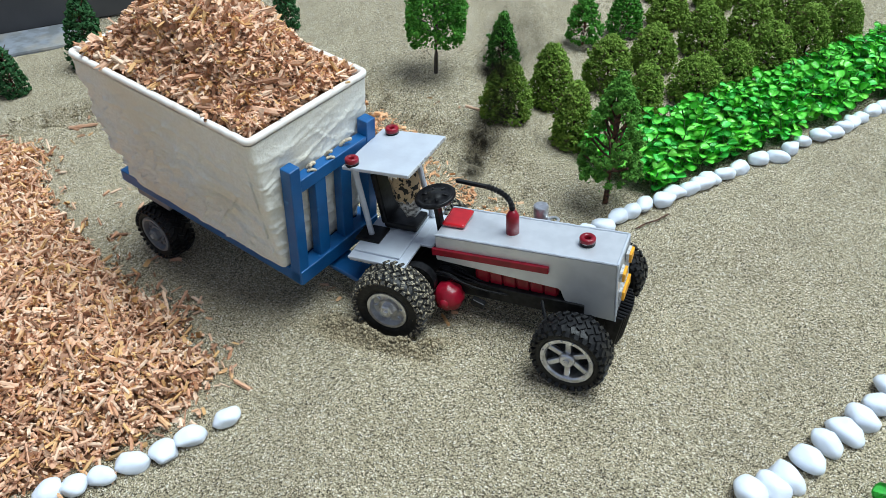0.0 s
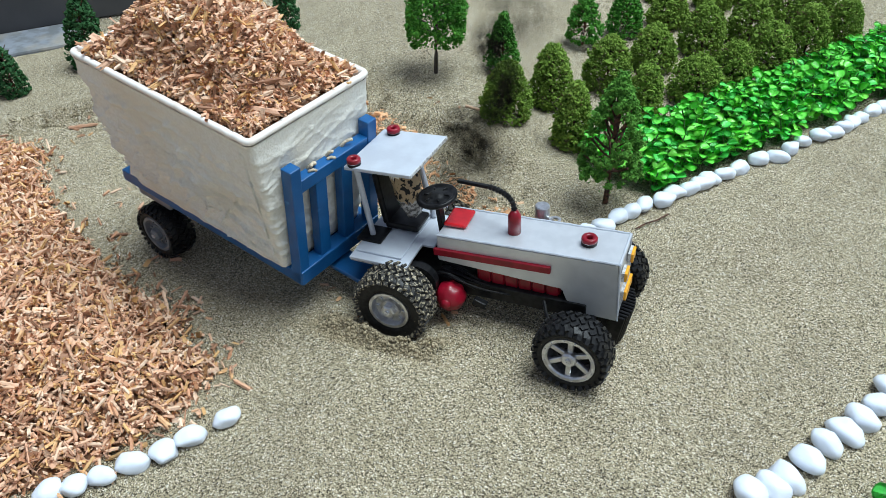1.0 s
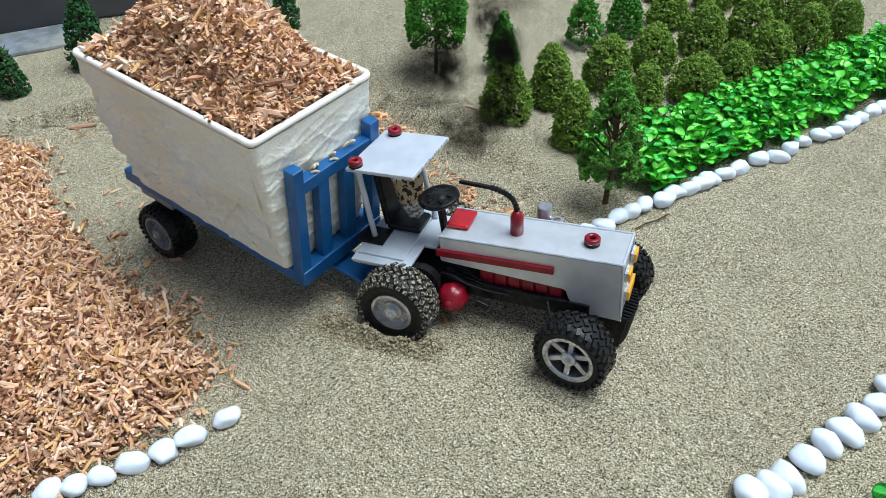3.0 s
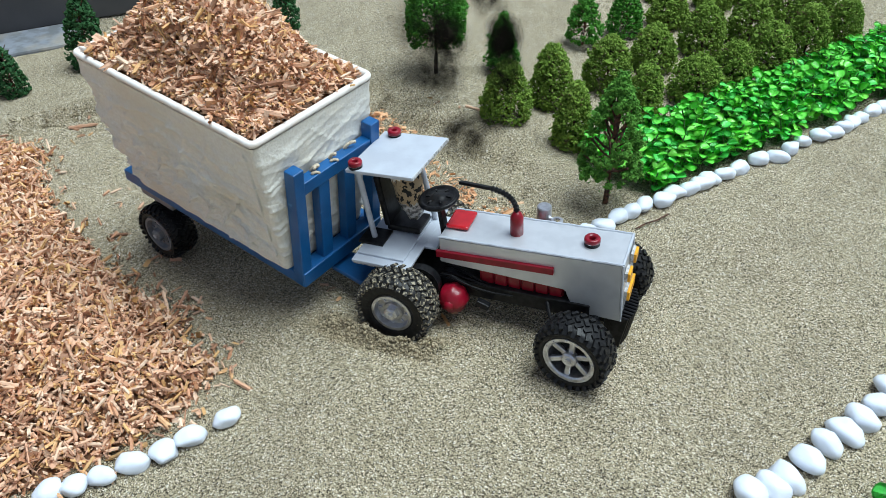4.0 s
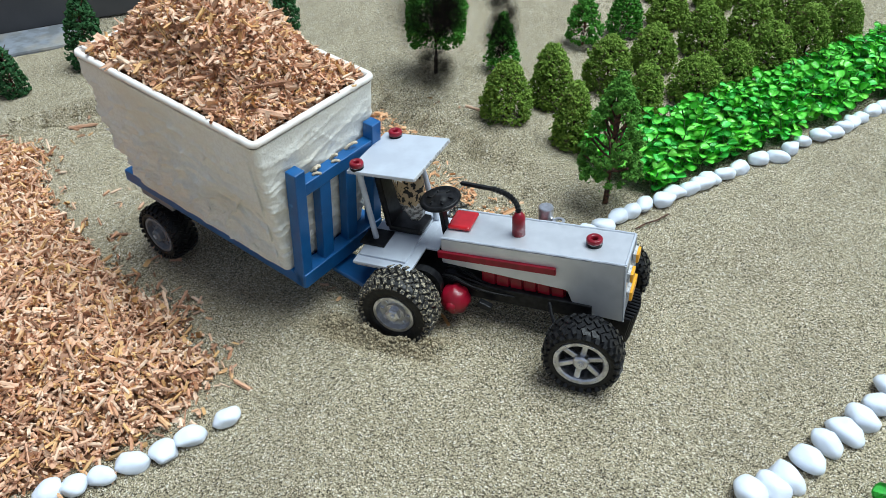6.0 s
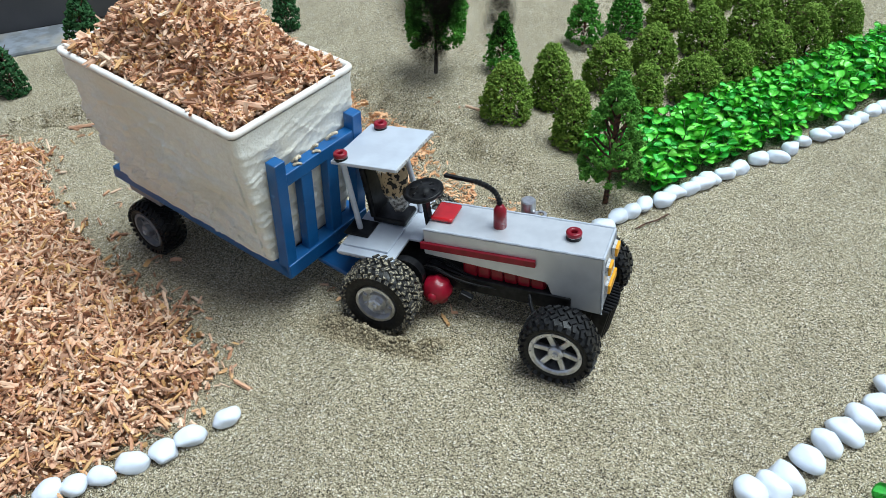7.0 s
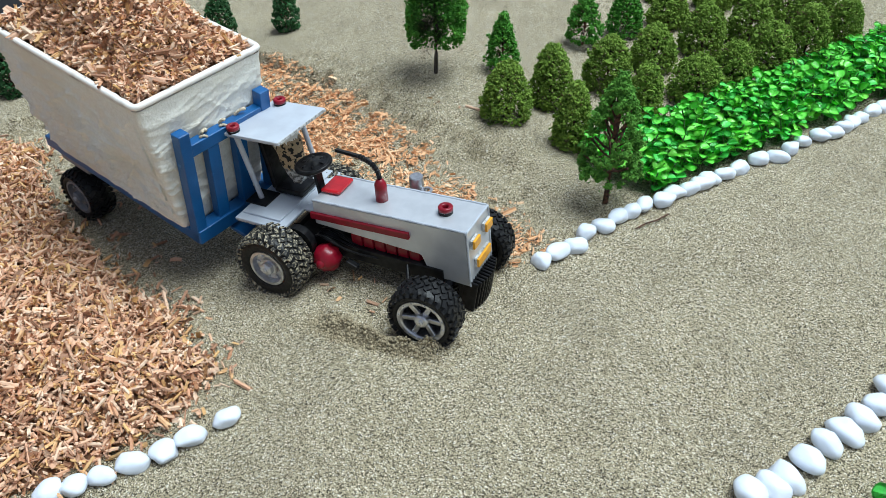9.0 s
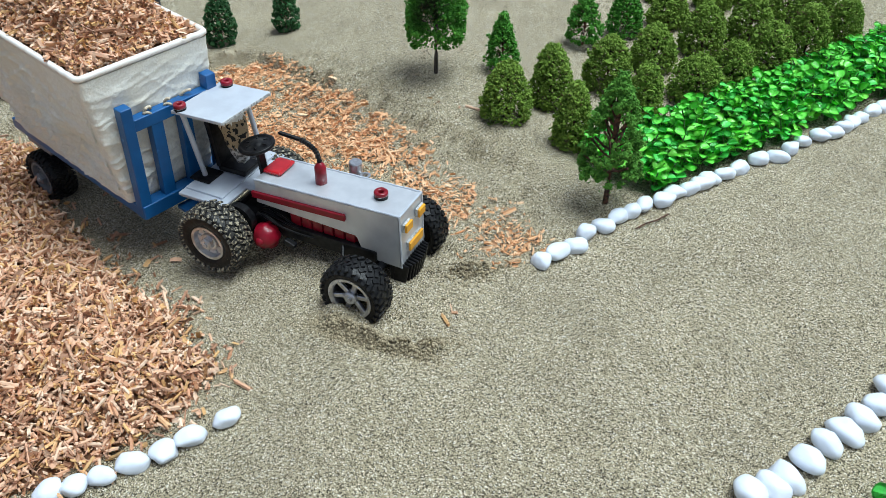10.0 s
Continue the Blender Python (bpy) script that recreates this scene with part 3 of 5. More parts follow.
# ---- trees ----
def tree(x, y, h, w, shape, mat, bark, seed, label, lean=(0, 0), trunk=0.0, count=900, size=0.0021, gap=0.0, group="", limb=0.0006, tufts=0, loose=0.3, stem=0.0):
    """A model tree: a tapered trunk with wire limbs and a crown of many clumps."""
    r = np.random.default_rng(100 + seed)
    t = new("model_tree")
    t.matrix_world = pose(x, y, lift(x, y) - 0.001)
    tagged(t, label, "tree", group)
    base = trunk * h
    bm = bmesh.new()
    top = Vector((lean[0] * 0.8, lean[1] * 0.8, h * 0.86))
    tube(bm, [Vector((0, 0, -0.004)), Vector((0.0006, 0, base * 0.5 + 0.003)), top * 0.45 + Vector((0.0008, 0, 0)), top], stem or max(0.0016, w * 0.035), 7)
    limbs = []
    for k in range(26):
        a = k * 2.4 + r.random()
        zz = base + (h - base) * (0.05 + 0.75 * k / 26)
        f = max(0.15, 1 - (zz - base) / (h - base)) if shape in ("cone", "spade") else 0.8
        e = Vector((math.cos(a) * w * 0.42 * f + lean[0] * zz / h, math.sin(a) * w * 0.42 * f + lean[1] * zz / h, min(h, zz + 0.16 * (h - base))))
        s = Vector((lean[0] * zz / h, lean[1] * zz / h, zz))
        tube(bm, [s, (s + e) / 2 + Vector((0, 0, -0.002)), e], limb, 5)
        limbs.append((s, e))
    part("trunk", bm, bark, t)
    u = r.random(count) ** (0.8 if shape == "cone" else 0.9)
    zz = base + (h - base) * u
    k = (zz - base) / (h - base)
    if shape == "cone":
        rad = np.clip(1.06 * (1 - k) ** 0.75, 0, 1) * np.minimum(1, 0.72 + k * 2.2)
    elif shape == "spade":
        rad = np.clip(1.0 - k ** 2.5, 0.05, 1) * np.minimum(1, 0.8 + k * 1.2)
    elif shape == "dome":
        rad = np.sqrt(np.clip(1 - np.clip((k - 0.1) / 0.92, 0, 1) ** 1.45, 0, 1)) * (0.86 + 0.14 * np.minimum(1, k / 0.25))
    elif shape == "column":
        rad = np.clip(1.02 - k ** 2.6, 0.08, 1) * np.minimum(1, 0.75 + k * 1.5)
    else:
        rad = np.minimum(1, 1.0 - 0.25 * np.abs(k - 0.45) - 0.5 * np.clip(k - 0.85, 0, 1)) * np.minimum(1, 0.7 + k * 3)
    a = r.random(count) * 2 * np.pi
    rr = rad * w / 2 * (1 - 0.45 * r.random(count) ** 1.6)
    lump = vnoise(a * 0.02 + seed, zz, 0.011)
    rr = rr * (0.86 + 0.22 * lump)
    if shape == "box":
        q = 1 / np.maximum(np.abs(np.cos(a)), np.abs(np.sin(a)))
        rr = rr * np.minimum(q, 1.22)
    P = np.column_stack([rr * np.cos(a) + lean[0] * zz / h, rr * np.sin(a) + lean[1] * zz / h, zz + r.normal(0, 0.001, count)])
    if tufts:
        keep = (vnoise(a * 0.02 + 3 * seed, zz, 0.013) > gap) & (rr > 0.62 * rad * w / 2)
        heart = P[keep][:tufts]
        tufts = len(heart)
        which = r.integers(0, tufts, count - tufts)
        near = heart[which] * [0.96, 0.96, 1] + r.normal(0, size * 1.25, (count - tufts, 3))
        near[:, 2] = np.maximum(near[:, 2], base * 0.95 + 0.001)
        P = np.concatenate([near[int(loose * len(near)):], P[tufts:tufts + int(loose * count)]])
    elif gap:
        P = P[vnoise(a * 0.016 + 3 * seed, zz * 1.0, 0.012) > gap]
    part("crown", tuple(q.tolist() for q in crumbs(P, size, r)), mat, t)
    return t


OLIVE = "olive green bushy model fir standing on the sand"
GREEN = "bright green model tree with a brown trunk"
TREES_OLIVE = [(0.0768, 0.8895, 0.0758, 0.0621), (0.1359, 0.9378, 0.0857, 0.0552), (0.151, 0.838, 0.0857, 0.0473), (0.2147, 0.985, 0.0749, 0.065), (0.2876, 1.0471, 0.064, 0.066),
    (0.3398, 1.1889, 0.0571, 0.064), (0.3664, 1.0944, 0.0758, 0.065), (0.2522, 0.923, 0.067, 0.0453), (0.3251, 0.9575, 0.0601, 0.0768), (0.3802, 0.9929, 0.065, 0.0561),
    (0.4423, 1.1279, 0.0758, 0.0699), (0.4452, 1.0432, 0.069, 0.0699), (0.5083, 1.0796, 0.0818, 0.064), (0.5782, 1.1279, 0.0699, 0.0552), (0.4275, 1.2628, 0.065, 0.063),
    (0.5162, 1.1889, 0.069, 0.0729), (0.5743, 1.2214, 0.0699, 0.066), (0.4925, 1.2806, 0.069, 0.064), (0.3546, 1.2904, 0.0591, 0.0591)]
for i, (x, y, h, w) in enumerate(TREES_OLIVE):
    tree(x, y, h * 0.93, w * 1.08, "dome", FOLIAGE_OLIVE, BARK, i, OLIVE, count=4200, size=0.0014, tufts=210, loose=0.42, group="plantation of olive firs")
tree(-0.0095, 1.007, 0.1261, 0.08077, "box", FOLIAGE_BRIGHT, GREY_BARK, 31, "bright green model tree with a square crown and grey trunk", trunk=0.36, count=5200, size=0.0016, tufts=190, loose=0.35)
tree(0.0785, 1.017, 0.08077, 0.05516, "cone", FOLIAGE_BRIGHT, BARK, 32, GREEN, trunk=0.04, count=2700, size=0.0015, tufts=120, loose=0.25)
tree(0.1724, 0.7171, 0.1478, 0.073, "spade", FOLIAGE_DARK, BARK, 33, "tall dark green model tree with bare brown limbs showing", trunk=0.19, count=6400, size=0.0015, gap=0.33, limb=0.0013, tufts=240, loose=0.04, stem=0.0031)
tree(0.2019, 1.118, 0.07388, 0.05615, "column", FOLIAGE_BRIGHT, BARK, 34, GREEN, trunk=0.1, count=2600, size=0.0015, tufts=110, loose=0.15)
tree(0.2679, 1.1535, 0.06304, 0.0591, "dome", FOLIAGE_BRIGHT, BARK, 35, GREEN, trunk=0.05, count=2900, size=0.0015, tufts=130, loose=0.35)
FIR = "deep green narrow model cypress standing on the sand"
tree(-0.5101, 1.0892, 0.1213, 0.05435, "column", FOLIAGE_FIR, BARK, 36, FIR, lean=(0.012, 0), count=1500, size=0.0021)
tree(-0.5801, 1.0066, 0.07421, 0.04286, "column", FOLIAGE_FIR, BARK, 37, FIR, lean=(-0.006, 0), count=1000, size=0.002)
tree(-0.2409, 1.2108, 0.07135, 0.04239, "column", FOLIAGE_FIR, BARK, 38, FIR, count=1000, size=0.002)
tree(-0.3345, 1.1697, 0.08571, 0.05122, "column", FOLIAGE_FIR, BARK, 39, FIR, lean=(0.004, 0), count=1200, size=0.002)


# ---- leafy bed ----
def leaf_mesh():
    bm = bmesh.new()
    rows = []
    for k, (u, w) in enumerate([(0, 0.08), (0.16, 0.36), (0.42, 0.54), (0.7, 0.54), (0.9, 0.36), (1.0, 0.1)]):
        z = 0.16 * u - 0.22 * u * u
        rows.append([bm.verts.new((u, s * w, z + 0.34 * abs(s) ** 1.5 * w)) for s in (-1, -0.5, 0, 0.5, 1)])
    for A, B in zip(rows, rows[1:]):
        for i in range(4):
            bm.faces.new((A[i], A[i + 1], B[i + 1], B[i]))
    me = bpy.data.meshes.new("leaf")
    ext = bmesh.ops.solidify(bm, geom=bm.faces[:], thickness=0.05)
    bmesh.ops.recalc_face_normals(bm, faces=bm.faces[:])
    bm.to_mesh(me)
    bm.free()
    me.polygons.foreach_set("use_smooth", [True] * len(me.polygons))
    return me


LEAVES = []
for m in (LEAF, LEAF, LEAF_LIME, LEAF_DEEP):
    me = leaf_mesh()
    me.materials.append(m)
    LEAVES.append(me)


def leafy_plant(seed):
    r = np.random.default_rng(200 + seed)
    t = new("leafy_plant")
    tagged(t, "bright green glossy plastic foliage plant in the bed", "plant", "leafy bed behind the pebbles")
    bm = bmesh.new()
    for s in range(5):
        a = s * 1.257 + r.random() * 1.0
        e = Vector((math.cos(a) * 0.011, math.sin(a) * 0.011, 0.016 + 0.018 * r.random()))
        tube(bm, [(0, 0, -0.003), (e.x * 0.4, e.y * 0.4, e.z * 0.6), tuple(e)], 0.0008, 5)
        for q in range(3):
            lf = new("leaf", LEAVES[r.integers(0, 4)])
            lf.parent = t
            ss = r.uniform(0.0105, 0.0138)
            p = e * (0.55 + 0.22 * q)
            lf.matrix_local = Matrix.Translation(p) @ pose(0, 0, 0, r.uniform(-20, 20), r.uniform(-26, 12), math.degrees(a) + (q - 1) * 115 + r.uniform(-25, 25)) @ Matrix.Diagonal((ss, ss * r.uniform(0.95, 1.15), ss, 1))
    part("stem", bm, STEM, t)
    return t


PLANTS = [leafy_plant(i) for i in range(6)]
r5 = np.random.default_rng(21)
u_dir, v_dir = Vector((0.832, 0.555, 0)), Vector((-0.555, 0.832, 0))
used = set()
for i in range(33):
    for j in range(5):
        s, o = 0.004 + i * 0.0225 + r5.uniform(-0.006, 0.006), 0.022 + j * 0.0215 + r5.uniform(-0.006, 0.006)
        p = Vector((0.2335, 0.7132, 0)) + u_dir * s + v_dir * o
        m = pose(p.x, p.y, lift(p.x, p.y) + (0.006 if j in (1, 2, 3) else 0.0), r5.uniform(-10, 10), r5.uniform(-10, 10), r5.uniform(0, 360))
        k = (i * 5 + j) % 6
        if k not in used:
            used.add(k)
            PLANTS[k].matrix_world = m
        else:
            copy_thing(PLANTS[k], m)
tuft = leafy_plant(50)
tuft["label"] = "green foliage sprig at the edge of the sand"
tuft.matrix_world = pose(0.318, 0.337, lift(0.318, 0.337), 0, 0, 40)


# ---- wheels ----
def wheel(parent, at, radius, width, rim_r, style, mat, rim_mat, lugs=20, tread_mat=None):
    """A wheel whose outer face looks to -y, with tyre and rim as its parts."""
    w = new("wheel")
    w.parent = parent
    bm = bmesh.new()
    h, R = width / 2, radius * 0.93
    lathe(bm, [(-h * 0.78, rim_r), (-h * 0.95, rim_r + 0.0015), (-h, R * 0.80), (-h * 0.86, R * 0.95), (-h * 0.5, R), (h * 0.5, R), (h * 0.86, R * 0.95), (h, R * 0.8), (h * 0.95, rim_r + 0.001), (h * 0.7, rim_r)], 48)
    part("tyre", bm, mat, w, smooth=True)
    bm = bmesh.new()
    for i in range(lugs):
        for side in (-1, 1):
            t = 2 * math.pi * (i + (0.5 if side > 0 else 0)) / lugs
            M = Matrix.Rotation(t, 4, "Y")
            box(bm, (0, 0, 0), (radius * 0.10, h * 0.5, radius * 0.09), 0, M @ Matrix.Translation((0, side * h * 0.25, R)) @ Matrix.Rotation(side * radians(38), 4, "Z"))
            box(bm, (0, 0, 0), (radius * 0.085, h * 0.46, radius * 0.10), 0, M @ Matrix.Rotation(math.pi / lugs * 0.7, 4, "Y") @ Matrix.Translation((0, side * h * 0.68, R * 0.99)) @ Matrix.Rotation(side * radians(-24), 4, "Z") @ Matrix.Rotation(side * radians(-14), 4, "X"))
            box(bm, (0, 0, 0), (radius * 0.10, h * 0.22, radius * 0.15), 0, M @ Matrix.Translation((0, side * h * 0.93, R * 0.895)) @ Matrix.Rotation(side * radians(-40), 4, "X"))
    part("tread", bm, tread_mat or mat, w, "", kind="stuff")
    bm = bmesh.new()
    f = -h * 0.80
    if style == "spoked":
        lathe(bm, [(f + 0.006, rim_r * 0.86), (f - 0.001, rim_r * 0.84), (f - 0.0022, rim_r * 0.9), (f - 0.0022, rim_r * 1.03), (f + 0.002, rim_r * 1.05)], 40)
        lathe(bm, [(h * 0.5, rim_r * 0.86), (f + 0.006, rim_r * 0.86)], 40)
        for i in range(6):
            M = Matrix.Rotation(2 * math.pi * i / 6, 4, "Y")
            box(bm, (0, 0, 0), (rim_r * 0.22, 0.004, rim_r * 0.72), 0.0006, M @ Matrix.Translation((0, f + 0.0028, rim_r * 0.52)) @ Matrix.Rotation(radians(6), 4, "X"))
            for q in (-0.22, 0.22):
                box(bm, (0, 0, 0), (rim_r * 0.06, 0.0009, rim_r * 0.06), 0, Matrix.Rotation(2 * math.pi * i / 6 + q, 4, "Y") @ Matrix.Translation((0, f - 0.0026, rim_r * 0.965)))
        lathe(bm, [(f + 0.004, rim_r * 0.34), (f - 0.001, rim_r * 0.3), (f - 0.0025, rim_r * 0.24), (f - 0.0025, 0.0001)], 24)
    else:
        lathe(bm, [(f + 0.002, rim_r * 1.04), (f - 0.002, rim_r * 1.0), (f - 0.002, rim_r * 0.86), (f + 0.003, rim_r * 0.78), (f + 0.0035, rim_r * 0.5), (f + 0.001, rim_r * 0.46), (f + 0.001, 0.0001)], 40)
        for i in range(8):
            M = Matrix.Rotation(2 * math.pi * i / 8, 4, "Y")
            box(bm, (0, 0, 0), (rim_r * 0.10, 0.002, rim_r * 0.2), 0.0004, M @ Matrix.Translation((0, f + 0.0025, rim_r * 0.66)))
        lathe(bm, [(f + 0.001, rim_r * 0.36), (f - 0.0035, rim_r * 0.36), (f - 0.0045, rim_r * 0.28), (f - 0.0045, 0.0001)], 6)
    part("rim", bm, rim_mat, w)
    bm = bmesh.new()
    yy = f - (0.003 if style == "spoked" else 0.005)
    lathe(bm, [(yy + 0.001, rim_r * 0.13), (yy - 0.001, rim_r * 0.12), (yy - 0.001, 0.0001)], 14)
    for q in (0, 90):
        box(bm, (0, 0, 0), (rim_r * 0.15, 0.0006, rim_r * 0.03), 0, Matrix.Rotation(radians(q + 20), 4, "Y") @ Matrix.Translation((0, yy - 0.0011, 0)))
    part("screw", bm, CHROME, w)
    bm = bmesh.new()
    lathe(bm, [(h * 0.3, rim_r), (h * 0.3, 0.0001)], 24)
    part("disc", bm, BLACK, w)
    w.matrix_local = at
    return w


# ---- tractor ----
tractor = tagged(new("toy_tractor"), "silver handmade toy tractor with red trim and canopy on the sand", "tractor")


def prism(profile, y0, y1):
    bm = bmesh.new()
    A = [bm.verts.new((x, y0, z)) for x, z in profile]
    B = [bm.verts.new((x, y1, z)) for x, z in profile]
    bm.faces.new(A)
    bm.faces.new(B[::-1])
    for i in range(len(profile)):
        j = (i + 1) % len(profile)
        bm.faces.new((A[i], B[i], B[j], A[j]))
    return bm


SIDE = [(0.0286, 0.0889), (0.1865, 0.0944), (0.1886, 0.0352), (0.149, 0.0362), (0.1404, 0.0577), (0.0286, 0.0623)]
bm = prism(SIDE, -0.0232, 0.0232)
bmesh.ops.recalc_face_normals(bm, faces=bm.faces[:])
bmesh.ops.bevel(bm, geom=bm.edges[:], offset=0.0011, segments=2, affect="EDGES")
part("hood", bm, SILVER, tractor, "silver painted hood box")
bm = bmesh.new()
for y in (-0.0224, 0.0224):
    tube(bm, [(0.0286 + (0.1862 - 0.0286) * i / 24, y + 0.0003 * math.sin(i * 2.1), 0.0889 + 0.0055 * i / 24 + 0.0001 * (i % 3)) for i in range(25)], 0.0011, 6)
tube(bm, [(0.1866, -0.0224 + 0.0448 * i / 10, 0.0942 + 0.0002 * (i % 2)) for i in range(11)], 0.0012, 6)
for y in (-0.0227, 0.0227):
    tube(bm, [(0.1868 + 0.002 * i / 10 + 0.0002 * (i % 2), y, 0.0942 - 0.058 * i / 10) for i in range(11)], 0.0009, 6)
part("glue_seam", bm, GREY_WHITE, tractor, "rough pale glued edges")
for sgn in (-1, 1):
    bm = boxed((0.0785, sgn * 0.0246, 0.0750), (0.1045, 0.0034, 0.0066), 0.0005, Matrix.Rotation(radians(-2.2), 4, "Y"))
    part("side_strip", bm, DARK_RED, tractor, "dark red side strip")
engine = part("engine_block", boxed((0.101, 0, 0.0525), (0.075, 0.036, 0.012), 0.0004), DARK_RED, tractor, "ribbed dark red engine block")
for i in range(6):
    part("rib", boxed((0.071 + i * 0.0122, 0, 0.0515), (0.0105, 0.040, 0.016), 0.0006, None, 1), DARK_RED, engine)
part("chassis", boxed((0.080, 0, 0.0395), (0.165, 0.050, 0.015), 0.001), BLACK, tractor)
bm = boxed((0.166, 0, 0.0335), (0.034, 0.028, 0.02), 0.001)
rod(bm, (0.168, -0.062, 0.0335), (0.168, 0.062, 0.0335), 0.004)
part("front_axle", bm, BLACK, tractor)
bm = bmesh.new()
rod(bm, (0, -0.06, 0.0342), (0, 0.06, 0.0342), 0.0045)
lathe(bm, [(-0.013, 0.0001), (-0.013, 0.012), (0.013, 0.012), (0.013, 0.0001)], 20, "y", (0, 0, 0.036))
part("rear_axle", bm, BLACK, tractor)
bm = bmesh.new()
lathe(bm, [(-0.004, 0.0002), (-0.004, 0.017), (0.004, 0.017), (0.004, 0.0002)], 28, "y", (0.016, -0.036, 0.047))
part("gear_disc", bm, BLACK, tractor)
# cooling fins under the nose
bm = bmesh.new()
for i in range(11):
    y = -0.0205 + i * 0.0041
    box(bm, (0.190 - abs(i - 5) ** 2 * 0.00018, y, 0.0225), (0.014, 0.0023, 0.034), 0.0007, Matrix.Rotation(radians(10), 4, "Y"))
box(bm, (0.180, 0, 0.0245), (0.010, 0.042, 0.032), 0.0006)
part("radiator_grille", bm, BLACK, tractor, "ribbed black radiator grille")
# red cap on the side
bm = bmesh.new()
bmesh.ops.create_icosphere(bm, subdivisions=3, radius=0.0135)
for v in bm.verts:
    a = math.atan2(v.co.z, v.co.x)
    v.co *= 1 + 0.06 * math.cos(8 * a) * min(1.0, 1.4 * math.hypot(v.co.x, v.co.z) / 0.0135)
bmesh.ops.translate(bm, verts=bm.verts[:], vec=(0.0435, -0.033, 0.0335))
lathe(bm, [(-0.0485, 0.0001), (-0.0485, 0.003), (-0.046, 0.0045), (-0.044, 0.0055)], 10, "y", (0.0435, 0, 0.0335))
part("oil_cap", bm, DARK_RED, tractor, "round ribbed glossy red cap", True)
for k in range(6):
    y = -0.028 + k * 0.003
    bm = tube(bmesh.new(), bezier((0.03, y, 0.052), (0.05 + 0.006 * (k % 3), y - 0.012 * (k % 2), 0.062 - 0.005 * (k % 4)), (0.06 + 0.009 * (k % 4), y - 0.004 * (k % 3), 0.028 + 0.006 * (k % 3)), (0.082 + 0.011 * ((k * 5) % 6), -0.016, 0.040 + 0.003 * (k % 3)), 14), 0.0010, 6)
    part("cable", bm, BLACK, tractor, "loose black cable", True)
part("connector", boxed((0.071, -0.033, 0.0325), (0.012, 0.006, 0.006), 0.0008, Matrix.Rotation(radians(20), 4, "Y")), BLACK, tractor)
bm = bmesh.new()
tube(bm, bezier((0.125, -0.022, 0.044), (0.13, -0.034, 0.036), (0.138, -0.045, 0.03), (0.150, -0.052, 0.026), 8), 0.0016, 7)
part("steering_rod", bm, BLACK, tractor)
# lamps on the nose
for y, z, sy, sz in ((-0.0125, 0.0795, 0.0125, 0.0085), (0.0135, 0.0805, 0.0125, 0.0085), (0.002, 0.0545, 0.027, 0.009)):
    base_b = boxed((0.1890, y, z), (0.0026, sy + 0.0006, sz + 0.0006), 0.0004)
    lamp = part("headlamp", base_b, BOARD_EDGE, tractor)
    part("lens", boxed((0.1914, y, z), (0.0024, sy, sz), 0.0005), YELLOW, lamp, "amber yellow lens")
# top of the hood
bm = boxed((0.0402, 0.0043, 0.0917), (0.0205, 0.0275, 0.003), 0.0022, Matrix.Rotation(radians(-2), 4, "Y"), 3)
part("hood_hatch", bm, RED, tractor, "glossy red square hatch")
bm = bmesh.new()
lathe(bm, [(0.0905, 0.0001), (0.0905, 0.0057), (0.1085, 0.0056), (0.1105, 0.0045), (0.113, 0.0032), (0.114, 0.0001)], 24, "z", (0.0918, -0.0008, 0))
chimney = part("exhaust_bottle", bm, DARK_RED, tractor, "dark red cylinder", True)
bm = bmesh.new()
hose = bezier((0.0915, -0.0005, 0.1135), (0.0905, 0.0005, 0.126), (0.080, 0.003, 0.128), (0.066, 0.009, 0.1262), 22)
tube(bm, hose, 0.0024, 10, 0.16)
part("hose", bm, BLACK, tractor, "ribbed black hose")
bm = boxed((0, 0, 0), (0.036, 0.0038, 0.003), 0.0006)
d = Vector((0.033, 0.02, 0.1195)) - Vector((0.068, 0.0085, 0.1262))
bmesh.ops.transform(bm, matrix=Matrix.Translation((0.0505, 0.0143, 0.1229)) @ d.to_track_quat("X", "Z").to_matrix().to_4x4(), verts=bm.verts[:])
part("exhaust_pipe", bm, BLACK, tractor)
for nm, x, y, z in (("hood_ring", 0.1565, -0.0005, 0.0935), ("roof_ring", -0.0398, -0.0293, 0.1505), ("roof_ring", -0.0297, 0.029, 0.1505)):
    bm = bmesh.new()
    k = 1.0 if nm == "hood_ring" else 0.88
    lathe(bm, [(0, 0.0066 * k), (0.003, 0.0068 * k)], 26, "z", (x, y, z))
    ring = part(nm, bm, BLACK, tractor)
    bm = bmesh.new()
    lathe(bm, [(0.003, 0.0062 * k), (0.0035, 0.0068 * k), (0.0062, 0.0068 * k), (0.0072, 0.006 * k), (0.0070, 0.0035 * k), (0.006, 0.0026 * k), (0.002, 0.0026 * k)], 26, "z", (x, y, z))
    part("red_cap", bm, DARK_RED, ring, "dark red ring", True)
bm = bmesh.new()
lathe(bm, [(0.070, 0.0001), (0.070, 0.0068), (0.0925, 0.0068), (0.0935, 0.006), (0.0935, 0.0001)], 24, "z", (0.104, 0.043, 0))
lathe(bm, [(0.082, 0.0052), (0.0835, 0.0055), (0.0835, 0.003), (0.082, 0.003)], 18, "z", (0.117, 0.039, 0))
rod(bm, (0.104, 0.043, 0.074), (0.104, 0.02, 0.074), 0.003)
rod(bm, (0.104, 0.043, 0.081), (0.115, 0.04, 0.0825), 0.0018)
part("side_canister", bm, CHROME, tractor, "small chrome canister")
